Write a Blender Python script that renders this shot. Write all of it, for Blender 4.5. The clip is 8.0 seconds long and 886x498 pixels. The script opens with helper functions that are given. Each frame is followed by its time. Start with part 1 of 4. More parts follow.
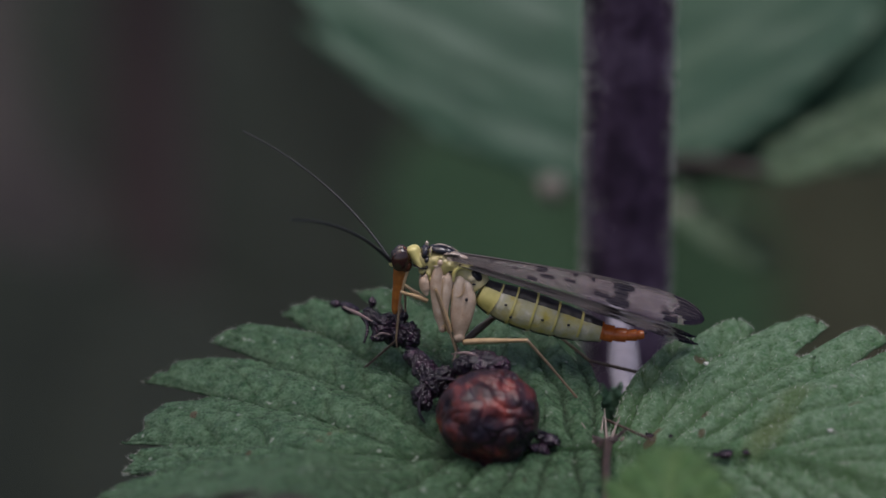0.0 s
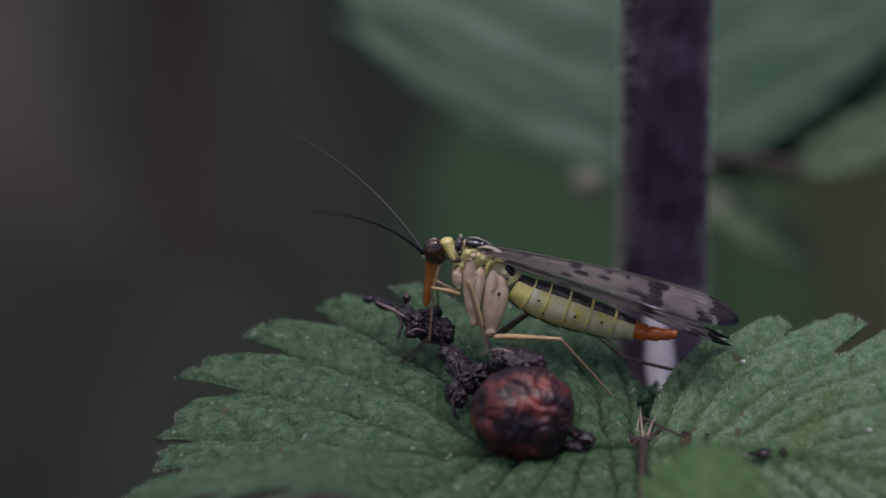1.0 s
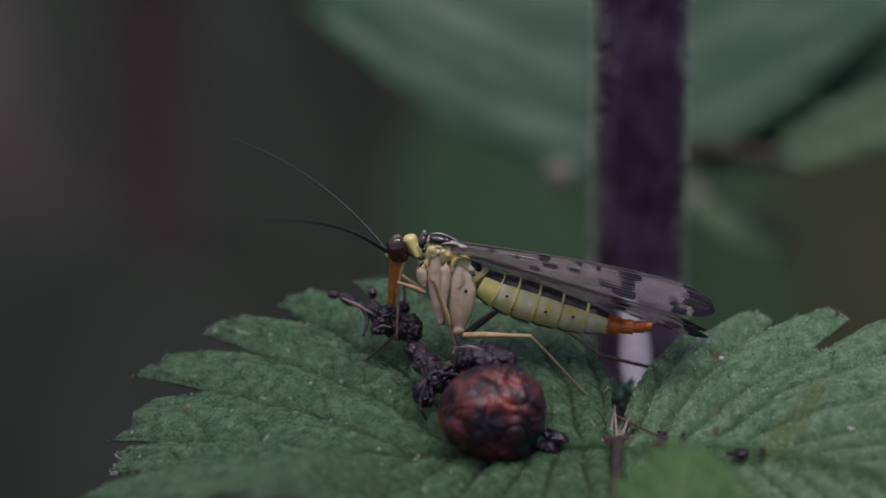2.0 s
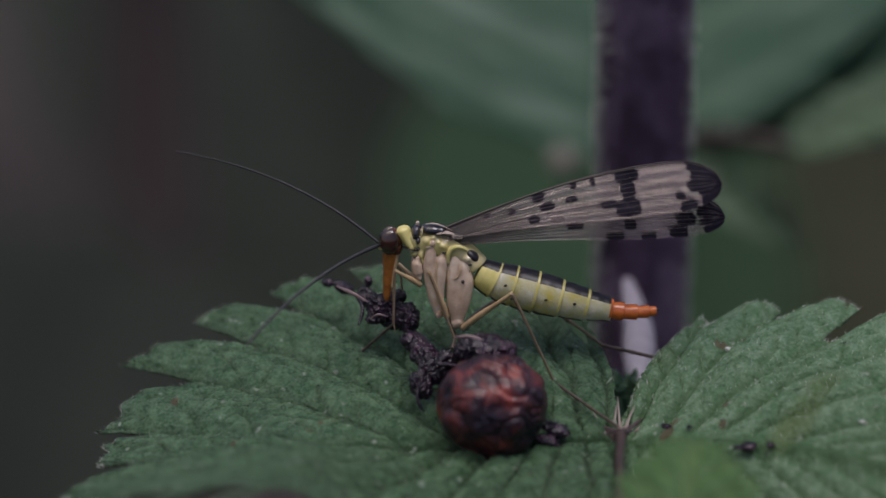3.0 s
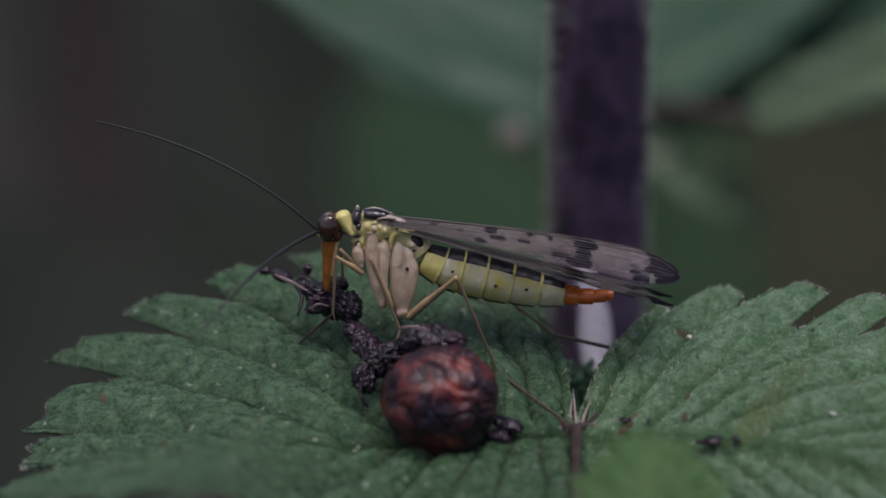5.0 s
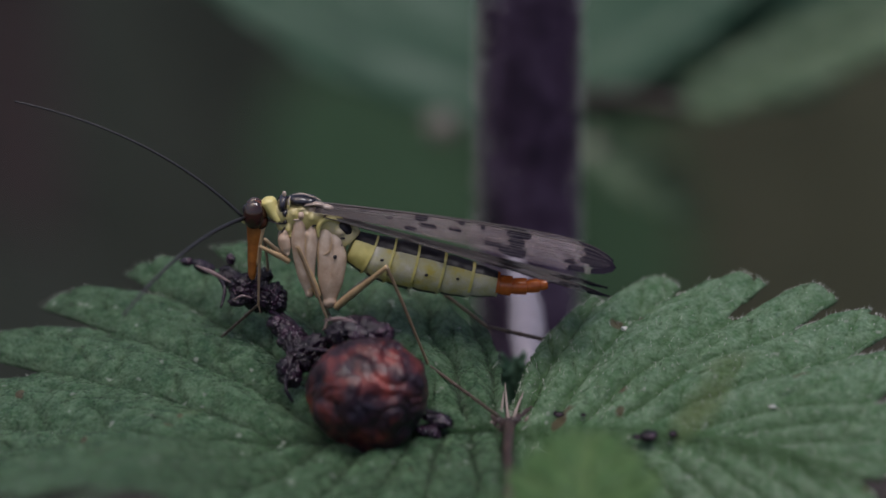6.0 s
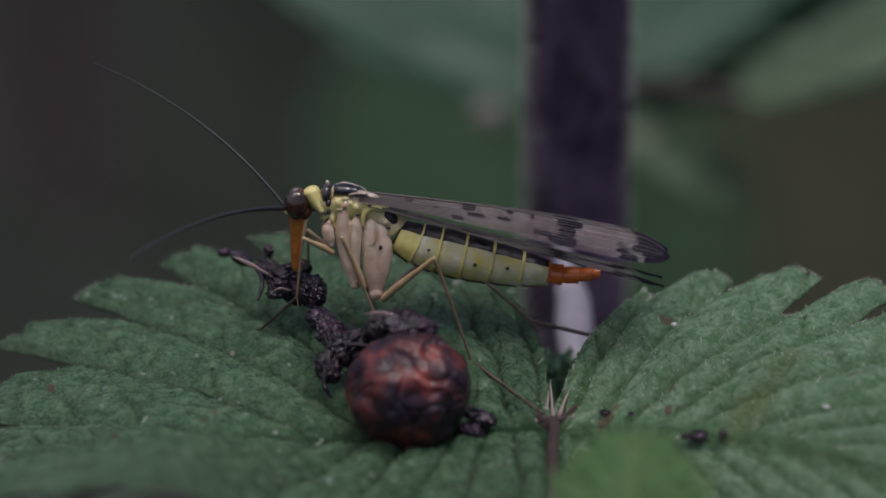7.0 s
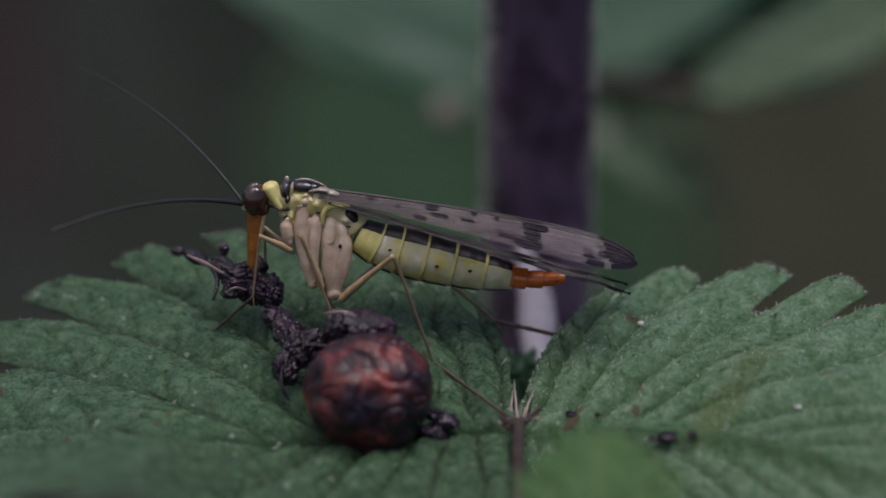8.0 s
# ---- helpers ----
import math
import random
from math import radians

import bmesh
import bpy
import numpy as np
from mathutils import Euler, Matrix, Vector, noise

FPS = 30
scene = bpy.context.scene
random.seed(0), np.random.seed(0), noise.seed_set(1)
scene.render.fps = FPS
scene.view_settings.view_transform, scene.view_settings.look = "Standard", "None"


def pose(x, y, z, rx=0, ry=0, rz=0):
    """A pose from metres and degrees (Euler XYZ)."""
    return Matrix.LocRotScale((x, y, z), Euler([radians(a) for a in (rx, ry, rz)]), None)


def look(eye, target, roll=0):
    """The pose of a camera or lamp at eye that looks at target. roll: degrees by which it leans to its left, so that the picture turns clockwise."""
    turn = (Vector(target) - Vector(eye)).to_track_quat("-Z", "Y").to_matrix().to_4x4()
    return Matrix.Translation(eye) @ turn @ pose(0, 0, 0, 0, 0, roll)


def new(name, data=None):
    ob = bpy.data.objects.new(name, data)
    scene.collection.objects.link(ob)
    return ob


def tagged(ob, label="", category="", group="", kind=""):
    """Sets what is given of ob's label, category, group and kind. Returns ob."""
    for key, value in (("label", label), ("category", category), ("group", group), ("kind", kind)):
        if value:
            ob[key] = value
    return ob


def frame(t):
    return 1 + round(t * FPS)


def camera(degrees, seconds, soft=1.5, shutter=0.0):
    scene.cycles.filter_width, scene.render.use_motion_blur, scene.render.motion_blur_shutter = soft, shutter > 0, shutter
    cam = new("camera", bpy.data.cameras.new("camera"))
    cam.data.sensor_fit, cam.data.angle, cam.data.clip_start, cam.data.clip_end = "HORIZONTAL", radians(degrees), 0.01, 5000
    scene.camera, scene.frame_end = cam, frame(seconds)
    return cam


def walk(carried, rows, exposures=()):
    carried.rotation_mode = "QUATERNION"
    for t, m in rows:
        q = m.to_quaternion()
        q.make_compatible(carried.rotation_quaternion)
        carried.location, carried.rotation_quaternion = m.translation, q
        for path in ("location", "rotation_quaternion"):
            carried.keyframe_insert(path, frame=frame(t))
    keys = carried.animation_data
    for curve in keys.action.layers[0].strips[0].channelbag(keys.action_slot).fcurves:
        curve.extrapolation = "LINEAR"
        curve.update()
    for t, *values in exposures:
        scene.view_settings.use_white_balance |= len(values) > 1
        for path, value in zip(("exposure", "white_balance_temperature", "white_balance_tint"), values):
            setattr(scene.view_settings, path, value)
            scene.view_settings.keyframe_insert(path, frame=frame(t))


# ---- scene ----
# The lens of a hand-held close-up camera, kept focused on the fly.
cam = camera(12.0, 8.0, 1.6)
PATH = [
    (0, -0.01034, -0.20587, 0.09421, 68.103, -0.478, -0.116),
    (0.2, -0.01039, -0.20578, 0.09441, 68.066, -0.617, -0.135),
    (0.3, -0.01041, -0.20574, 0.09451, 68.048, -0.619, -0.145),
    (0.5, -0.01045, -0.20565, 0.09471, 68.011, -0.467, -0.164),
    (0.7, -0.01045, -0.20487, 0.09423, 68.007, -0.237, -0.098),
    (0.8, -0.01045, -0.20448, 0.09399, 68.005, -0.137, -0.066),
    (0.9, -0.01045, -0.20409, 0.09375, 68.004, -0.067, -0.033),
    (1, -0.01044, -0.20371, 0.09351, 68.002, 0.002, 0.000),
    (1.2, -0.01012, -0.20238, 0.09302, 67.976, -0.035, -0.060),
    (1.3, -0.00996, -0.20172, 0.09278, 67.963, -0.061, -0.090),
    (1.5, -0.00963, -0.20039, 0.09229, 67.937, -0.057, -0.151),
    (1.8, -0.00961, -0.19808, 0.09138, 67.900, -0.211, -0.101),
    (2, -0.00960, -0.19654, 0.09077, 67.876, -0.244, -0.067),
    (3.5, -0.00926, -0.18736, 0.08650, 67.773, -0.243, 0.059),
    (4, -0.00889, -0.18416, 0.08537, 67.710, -0.385, -0.008),
    (4.2, -0.00882, -0.18321, 0.08479, 67.798, -0.535, 0.015),
    (5.3, -0.00896, -0.17677, 0.08327, 67.323, -1.049, -0.255),
    (5.5, -0.00865, -0.17555, 0.08271, 67.333, -1.286, -0.106),
    (5.7, -0.00876, -0.17471, 0.08200, 67.376, -1.647, -0.057),
    (6, -0.00894, -0.17345, 0.08093, 67.440, -2.022, 0.017),
    (6.2, -0.00898, -0.17238, 0.08056, 67.396, -2.031, 0.097),
    (6.5, -0.00905, -0.17076, 0.08000, 67.328, -1.784, 0.217),
    (6.8, -0.00857, -0.16912, 0.07942, 67.271, -1.342, 0.137),
    (7, -0.00824, -0.16802, 0.07903, 67.233, -1.201, 0.085),
    (7.2, -0.00814, -0.16729, 0.07832, 67.282, -1.272, 0.107),
    (7.5, -0.00799, -0.16621, 0.07726, 67.356, -1.545, 0.141),
    (7.7, -0.00827, -0.16506, 0.07694, 67.362, -1.768, 0.152),
    (8, -0.00871, -0.16333, 0.07647, 67.371, -1.980, 0.168),
]


def aim(x, y, z, tilt, turn, roll):
    return pose(x, y, z, tilt, 0, turn) @ pose(0, 0, 0, 0, 0, roll)


walk(cam, [(row[0], aim(*row[1:])) for row in PATH])
cam.data.dof.use_dof = True
cam.data.dof.focus_distance = 0.205
cam.data.dof.aperture_fstop = 22

# ---- world, sun and exposure: an overcast day in the undergrowth ----
scene.view_settings.exposure = -0.13
world = bpy.data.worlds.new("overcast_sky")
scene.world = world
world.use_nodes = True
wn = world.node_tree.nodes
wl = world.node_tree.links
sky = wn.new("ShaderNodeTexSky")
sky.sky_type = "NISHITA"
sky.sun_disc = False
sky.sun_elevation = radians(72)
sky.sun_rotation = radians(247)
sky.air_density = 1.0
sky.dust_density = 5.0
wl.new(sky.outputs["Color"], wn["Background"].inputs["Color"])
wn["Background"].inputs["Strength"].default_value = 0.13

sun_data = bpy.data.lights.new("sun", "SUN")
sun_data.energy = 2.4
sun_data.angle = radians(28)
sun_data.color = (1.0, 0.955, 0.985)
sun = new("sun", sun_data)
sun.matrix_basis = look((0.28, -0.12, 0.95), (0, 0, 0))

MM = 0.001


def mm(p):
    return Vector(p) * MM


# ---- materials ----
def material(name, tones, grain=400.0, rough=0.5, bump=0.2, metal=0.0, specular=0.5, through_light=0.0, coat=0.0, blotch=0.25, depth=0.0001, clear=0.0):
    """Tones: two or three base colours, mixed by noise at two scales."""
    m = bpy.data.materials.new(name)
    m.use_nodes = True
    nodes, links = m.node_tree.nodes, m.node_tree.links
    bsdf = nodes["Principled BSDF"]
    where = nodes.new("ShaderNodeTexCoord")
    fine = nodes.new("ShaderNodeTexNoise")
    fine.inputs["Scale"].default_value = grain
    fine.inputs["Detail"].default_value = 6
    fine.inputs["Roughness"].default_value = 0.65
    broad = nodes.new("ShaderNodeTexNoise")
    broad.inputs["Scale"].default_value = grain * blotch
    broad.inputs["Detail"].default_value = 3
    add = nodes.new("ShaderNodeMath")
    add.operation = "MULTIPLY_ADD"
    add.inputs[1].default_value = 0.5
    half = nodes.new("ShaderNodeMath")
    half.operation = "MULTIPLY"
    half.inputs[1].default_value = 0.5
    ramp = nodes.new("ShaderNodeValToRGB")
    stops = ramp.color_ramp.elements
    while len(stops) < len(tones):
        stops.new(0.5)
    for n, tone in enumerate(tones):
        stops[n].position = 0.36 + 0.28 * n / max(1, len(tones) - 1)
        stops[n].color = (*tone, 1)
    for tex in (fine, broad):
        links.new(where.outputs["Object"], tex.inputs["Vector"])
    links.new(broad.outputs["Fac"], half.inputs[0])
    links.new(fine.outputs["Fac"], add.inputs[0])
    links.new(half.outputs[0], add.inputs[2])
    links.new(add.outputs[0], ramp.inputs["Fac"])
    links.new(ramp.outputs["Color"], bsdf.inputs["Base Color"])
    bsdf.inputs["Roughness"].default_value = rough
    bsdf.inputs["Metallic"].default_value = metal
    bsdf.inputs["Specular IOR Level"].default_value = specular
    bsdf.inputs["Coat Weight"].default_value = coat
    bsdf.inputs["Coat Roughness"].default_value = 0.15
    if bump:
        relief = nodes.new("ShaderNodeBump")
        relief.inputs["Strength"].default_value = bump
        relief.inputs["Distance"].default_value = depth
        links.new(fine.outputs["Fac"], relief.inputs["Height"])
        links.new(relief.outputs["Normal"], bsdf.inputs["Normal"])
    if through_light:
        glow = nodes.new("ShaderNodeBsdfTranslucent")
        mix = nodes.new("ShaderNodeMixShader")
        mix.inputs["Fac"].default_value = through_light
        links.new(ramp.outputs["Color"], glow.inputs["Color"])
        links.new(bsdf.outputs[0], mix.inputs[1])
        links.new(glow.outputs[0], mix.inputs[2])
        links.new(mix.outputs[0], nodes["Material Output"].inputs["Surface"])
    if clear:
        output = nodes["Material Output"].inputs["Surface"]
        solid = output.links[0].from_socket
        film = nodes.new("ShaderNodeBsdfTransparent")
        blend = nodes.new("ShaderNodeMixShader")
        blend.inputs["Fac"].default_value = clear
        links.new(solid, blend.inputs[1])
        links.new(film.outputs[0], blend.inputs[2])
        links.new(blend.outputs[0], output)
    return m


def leaf_material(name, dark, light, vein, grain, rough=0.5, bump=0.5, spots=True, vary=(0.95, 1.05)):
    """A blade: green in two tones, deeper along the veins (attribute 'vein'), with pale flecks, some of them painted
    glints, and a few brown spots.
    """
    m = material(name, (dark, light), grain, rough, bump, through_light=0.18, depth=0.00028)
    nodes, links = m.node_tree.nodes, m.node_tree.links
    bsdf = nodes["Principled BSDF"]
    bsdf.inputs["Specular IOR Level"].default_value = 0.7 if spots else 0.3
    ramp = next(n for n in nodes if n.type == "VALTORGB")
    where = next(n for n in nodes if n.type == "TEX_COORD")
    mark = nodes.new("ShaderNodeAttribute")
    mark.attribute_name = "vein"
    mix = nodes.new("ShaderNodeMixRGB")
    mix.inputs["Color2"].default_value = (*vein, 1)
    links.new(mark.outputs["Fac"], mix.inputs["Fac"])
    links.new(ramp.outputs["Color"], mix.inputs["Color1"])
    last = mix
    if spots:
        for stop, at in zip(ramp.color_ramp.elements, (0.38, 0.64)):
            stop.position = at
        pebble = nodes.new("ShaderNodeTexVoronoi")
        pebble.feature = "SMOOTH_F1"
        pebble.inputs["Scale"].default_value = 3400
        links.new(where.outputs["Object"], pebble.inputs["Vector"])
        fine_relief = next(n for n in nodes if n.type == "BUMP")
        coarse = nodes.new("ShaderNodeBump")
        coarse.invert = True
        coarse.inputs["Strength"].default_value = 1.0
        coarse.inputs["Distance"].default_value = 0.00026
        links.new(pebble.outputs["Distance"], coarse.inputs["Height"])
        links.new(coarse.outputs["Normal"], fine_relief.inputs["Normal"])
        # The pale second entry paints both flecks and small bright glints into the colour.
        for scale, low, high, tone in ((170, 0.70, 0.84, (0.100, 0.130, 0.030)), (1700, 0.70, 0.77, (0.28, 0.33, 0.27)), (620, 0.735, 0.77, (0.10, 0.055, 0.03))):
            speck = nodes.new("ShaderNodeTexNoise")
            speck.inputs["Scale"].default_value = scale
            speck.inputs["Detail"].default_value = 1
            links.new(where.outputs["Object"], speck.inputs["Vector"])
            cut = nodes.new("ShaderNodeMapRange")
            cut.inputs["From Min"].default_value = low
            cut.inputs["From Max"].default_value = high
            cut.inputs["To Max"].default_value = 0.75
            links.new(speck.outputs["Fac"], cut.inputs["Value"])
            over = nodes.new("ShaderNodeMixRGB")
            over.inputs["Color2"].default_value = (*tone, 1)
            links.new(cut.outputs[0], over.inputs["Fac"])
            links.new(last.outputs["Color"], over.inputs["Color1"])
            last = over
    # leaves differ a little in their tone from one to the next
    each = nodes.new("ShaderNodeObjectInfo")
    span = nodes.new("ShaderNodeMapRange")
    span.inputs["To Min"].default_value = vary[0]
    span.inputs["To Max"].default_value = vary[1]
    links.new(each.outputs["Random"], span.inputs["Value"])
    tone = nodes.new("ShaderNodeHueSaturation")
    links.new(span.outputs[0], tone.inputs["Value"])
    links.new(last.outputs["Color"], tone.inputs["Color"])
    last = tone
    links.new(last.outputs["Color"], bsdf.inputs["Base Color"])
    for n in nodes:
        if n.type == "BSDF_TRANSLUCENT":
            links.new(last.outputs["Color"], n.inputs["Color"])
    return m


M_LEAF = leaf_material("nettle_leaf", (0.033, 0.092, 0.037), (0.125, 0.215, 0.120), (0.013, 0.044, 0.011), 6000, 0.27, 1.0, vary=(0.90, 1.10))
# Brighter copy for the second leaf: its stronger light and sheen are in the colour.
M_LEAF_LIT = leaf_material("nettle_leaf_lit", (0.085, 0.180, 0.082), (0.230, 0.345, 0.225), (0.055, 0.125, 0.045), 6000, 0.25, 1.0, vary=(0.90, 1.10))
M_LEAF_FRONT = leaf_material("fresh_leaf", (0.030, 0.085, 0.022), (0.05, 0.115, 0.032), (0.08, 0.14, 0.05), 1500, spots=False)
# Leaves behind: deeper greens that carry the wood's shade in the colour.
M_LEAF_BACK = leaf_material("shade_toned_leaf", (0.023, 0.064, 0.036), (0.038, 0.087, 0.054), (0.047, 0.097, 0.064), 150, 0.45, 0.3, spots=False)
M_LEAF_PALE = leaf_material("pale_leaf", (0.038, 0.078, 0.040), (0.062, 0.106, 0.056), (0.09, 0.13, 0.08), 150, 0.5, 0.3, spots=False)
M_LEAF_DRY = leaf_material("dry_leaf", (0.066, 0.070, 0.042), (0.116, 0.114, 0.070), (0.13, 0.13, 0.085), 60, 0.8, 0.3, spots=False)
M_LEAF_DEEP = leaf_material("deep_shade_toned_leaf", (0.028, 0.066, 0.034), (0.050, 0.096, 0.048), (0.080, 0.138, 0.070), 80, 0.6, 0.3, spots=False)
# Blackish tone that stands for gloom, on leaves added over the ground.
M_LEAF_GLOOM = leaf_material("gloom_toned_leaf", (0.038, 0.046, 0.038), (0.058, 0.066, 0.055), (0.07, 0.08, 0.06), 80, 0.7, 0.3, spots=False)
M_RIB = material("leaf_rib", ((0.030, 0.055, 0.022), (0.055, 0.085, 0.035)), 2500, 0.45, 0.3)
M_HAIR = material("plant_hair", ((0.48, 0.52, 0.46), (0.65, 0.67, 0.62)), 500, 0.4, 0, through_light=0.3)
M_FLECK = material("pale_fleck", ((0.35, 0.36, 0.34), (0.55, 0.55, 0.53)), 3000, 0.5, 0.3)
M_STEM = material("purple_stem", ((0.014, 0.007, 0.020), (0.042, 0.024, 0.052), (0.088, 0.062, 0.105)), 420, 0.45, 0.5, blotch=0.5)
M_PALE = material("pale_stalk", ((0.1584, 0.1440, 0.1800), (0.2448, 0.2232, 0.2664)), 500, 0.5, 0.2)
M_PETIOLE = material("petiole", ((0.018, 0.010, 0.012), (0.050, 0.028, 0.026)), 1800, 0.45, 0.6)
M_STIPULE = material("stipule", ((0.12, 0.085, 0.075), (0.26, 0.21, 0.19)), 900, 0.4, 0.2)
# Dimmer copy of the stipule tone, with shade put into it.
M_BUD = material("shade_toned_stipule", ((0.085, 0.075, 0.066), (0.140, 0.120, 0.108)), 500, 0.5, 0.2)
M_DRY_STEM = material("dry_stem", ((0.040, 0.028, 0.028), (0.080, 0.054, 0.052)), 60, 0.8, 0.3)
M_GROUND = material("forest_floor", ((0.0100, 0.0080, 0.0080), (0.0250, 0.0210, 0.0210), (0.0390, 0.0335, 0.0315)), 30, 0.95, 0.6, specular=0.2, depth=0.01)

M_YELLOW = material("yellow_cuticle", ((0.420, 0.355, 0.105), (0.550, 0.485, 0.215)), 3000, 0.32, 0.3, depth=0.00003)
M_FLANK = material("flank_cuticle", ((0.430, 0.360, 0.110), (0.430, 0.365, 0.170), (0.410, 0.345, 0.260)), 1300, 0.30, 0.4, coat=0.15, depth=0.00006)
M_LEMON = material("lemon_rim", ((0.400, 0.345, 0.095), (0.520, 0.455, 0.170)), 2500, 0.35, 0.3, depth=0.00003)
M_CREAM = material("cream_cuticle", ((0.270, 0.180, 0.125), (0.400, 0.295, 0.225), (0.500, 0.395, 0.320)), 1500, 0.24, 0.5, coat=0.25, depth=0.00008)
M_PALE_BELLY = material("pale_belly", ((0.380, 0.310, 0.060), (0.370, 0.335, 0.170), (0.390, 0.365, 0.265), (0.500, 0.465, 0.395)), 1700, 0.28, 0.6, blotch=0.33, depth=0.00008)
M_BLACK = material("black_cuticle", ((0.007, 0.006, 0.009), (0.018, 0.014, 0.020)), 4000, 0.36, 0.2, specular=0.3, depth=0.00002)
M_GLOSS = material("glossy_black_cuticle", ((0.008, 0.007, 0.012), (0.022, 0.018, 0.030)), 2500, 0.25, 0.3, coat=0.2, depth=0.00003)
M_RIDGE = material("pinkish_ridge", ((0.24, 0.18, 0.15), (0.42, 0.34, 0.30)), 2500, 0.28, 0.3, coat=0.3, depth=0.00003)
M_EYE = material("brown_eye", ((0.014, 0.004, 0.004), (0.030, 0.009, 0.006)), 6000, 0.12, 0.05, coat=0.6, depth=0.00001)
M_HEAD = material("chestnut_head", ((0.035, 0.010, 0.006), (0.075, 0.022, 0.010)), 5000, 0.25, 0.1, depth=0.00002)
M_BEAK = material("amber_beak", ((0.17, 0.055, 0.010), (0.29, 0.105, 0.020)), 4000, 0.26, 0.1, coat=0.3, depth=0.00002)
M_ORANGE = material("orange_cuticle", ((0.34, 0.065, 0.012), (0.54, 0.135, 0.022)), 2500, 0.25, 0.3, coat=0.4, depth=0.00004)
M_LEG = material("tan_leg", ((0.26, 0.17, 0.09), (0.40, 0.28, 0.16)), 4000, 0.4, 0.15, depth=0.00002)
M_SHIN = material("brown_shin", ((0.10, 0.068, 0.042), (0.18, 0.125, 0.08)), 4000, 0.45, 0.15, depth=0.00002)
M_LEG_DARK = material("brown_leg", ((0.030, 0.019, 0.015), (0.070, 0.045, 0.034)), 4000, 0.4, 0.15, depth=0.00002)
M_ANTENNA = material("black_antenna", ((0.012, 0.012, 0.015), (0.026, 0.025, 0.030)), 6000, 0.42, 0.2, specular=0.3, depth=0.00001)
M_WING = material("wing_membrane", ((0.132, 0.100, 0.105), (0.240, 0.188, 0.198), (0.390, 0.318, 0.332)), 1100, 0.22, 0.4, through_light=0.25, specular=0.7, coat=0.3, depth=0.00006, clear=0.67)
M_WING_DARK = material("wing_spot", ((0.008, 0.007, 0.012), (0.018, 0.015, 0.022)), 2500, 0.8, 0.2, specular=0.0, depth=0.00002)
M_VEIN = material("wing_vein", ((0.016, 0.011, 0.012), (0.045, 0.032, 0.030)), 3000, 0.4, 0.0)
M_PREY = material("dried_husk", ((0.005, 0.003, 0.009), (0.009, 0.005, 0.013), (0.022, 0.008, 0.014), (0.100, 0.020, 0.020), (0.23, 0.045, 0.036)), 800, 0.36, 0.8, specular=0.35, blotch=0.42, depth=0.00010)
M_PREY_DARK = material("dried_debris", ((0.003, 0.001, 0.005), (0.008, 0.003, 0.010), (0.032, 0.011, 0.027)), 2600, 0.22, 0.8, specular=0.4, depth=0.00012)
M_SHARD = material("wing_shard", ((0.13, 0.08, 0.085), (0.30, 0.21, 0.21)), 2500, 0.2, 0.4, coat=0.5, depth=0.00005)


# ---- mesh helpers ----
def part(name, bm, mats, parent=None, label="", smooth=True):
    me = bpy.data.meshes.new(name)
    for f in bm.faces:
        f.smooth = smooth
    bm.to_mesh(me)
    bm.free()
    for m in mats if isinstance(mats, (list, tuple)) else (mats,):
        me.materials.append(m)
    ob = new(name, me)
    ob.parent = parent
    if label:
        tagged(ob, label)
    return ob


def curve_points(pts, per=6):
    """A smooth line (Catmull-Rom) through the points."""
    pts = [Vector(p) for p in pts]
    if len(pts) < 3:
        return [pts[0].lerp(pts[-1], k / per) for k in range(per + 1)]
    line = []
    for k in range(len(pts) - 1):
        a, b, c, d = pts[max(k - 1, 0)], pts[k], pts[k + 1], pts[min(k + 2, len(pts) - 1)]
        for j in range(per):
            t = j / per
            line.append(0.5 * (2 * b + (c - a) * t + (2 * a - 5 * b + 4 * c - d) * t * t + (3 * b - a - 3 * c + d) * t ** 3))
    line.append(pts[-1])
    return line


def tube(bm, pts, radii, sides=12, per=5, flat=1.0, side=(0, 1, 0), pick=None):
    """A tube along a smooth line, in mm; radii per given point. flat: its breadth towards side against its other breadth. pick(s, angle) gives a face's material."""
    line = curve_points(pts, per)
    rows = []
    n = len(line)
    for k, p in enumerate(line):
        at = k / (n - 1) * (len(radii) - 1)
        j = min(int(at), len(radii) - 2)
        s = at - j
        s = s * s * (3 - 2 * s)
        r = radii[j] * (1 - s) + radii[j + 1] * s
        ahead = (line[min(k + 1, n - 1)] - line[max(k - 1, 0)]).normalized()
        out = Vector(side)
        out = (out - ahead * out.dot(ahead)).normalized()
        up = out.cross(ahead)
        rows.append([bm.verts.new((p + out * (flat * r * math.cos(a)) + up * (r * math.sin(a))) * MM) for a in (2 * math.pi * i / sides for i in range(sides))])
    for k in range(n - 1):
        for i in range(sides):
            f = bm.faces.new((rows[k][i], rows[k][(i + 1) % sides], rows[k + 1][(i + 1) % sides], rows[k + 1][i]))
            if pick:
                f.material_index = pick((k + 0.5) / (n - 1), 2 * math.pi * (i + 0.5) / sides)
    bm.faces.new(rows[0])
    bm.faces.new(rows[-1])
    return bm


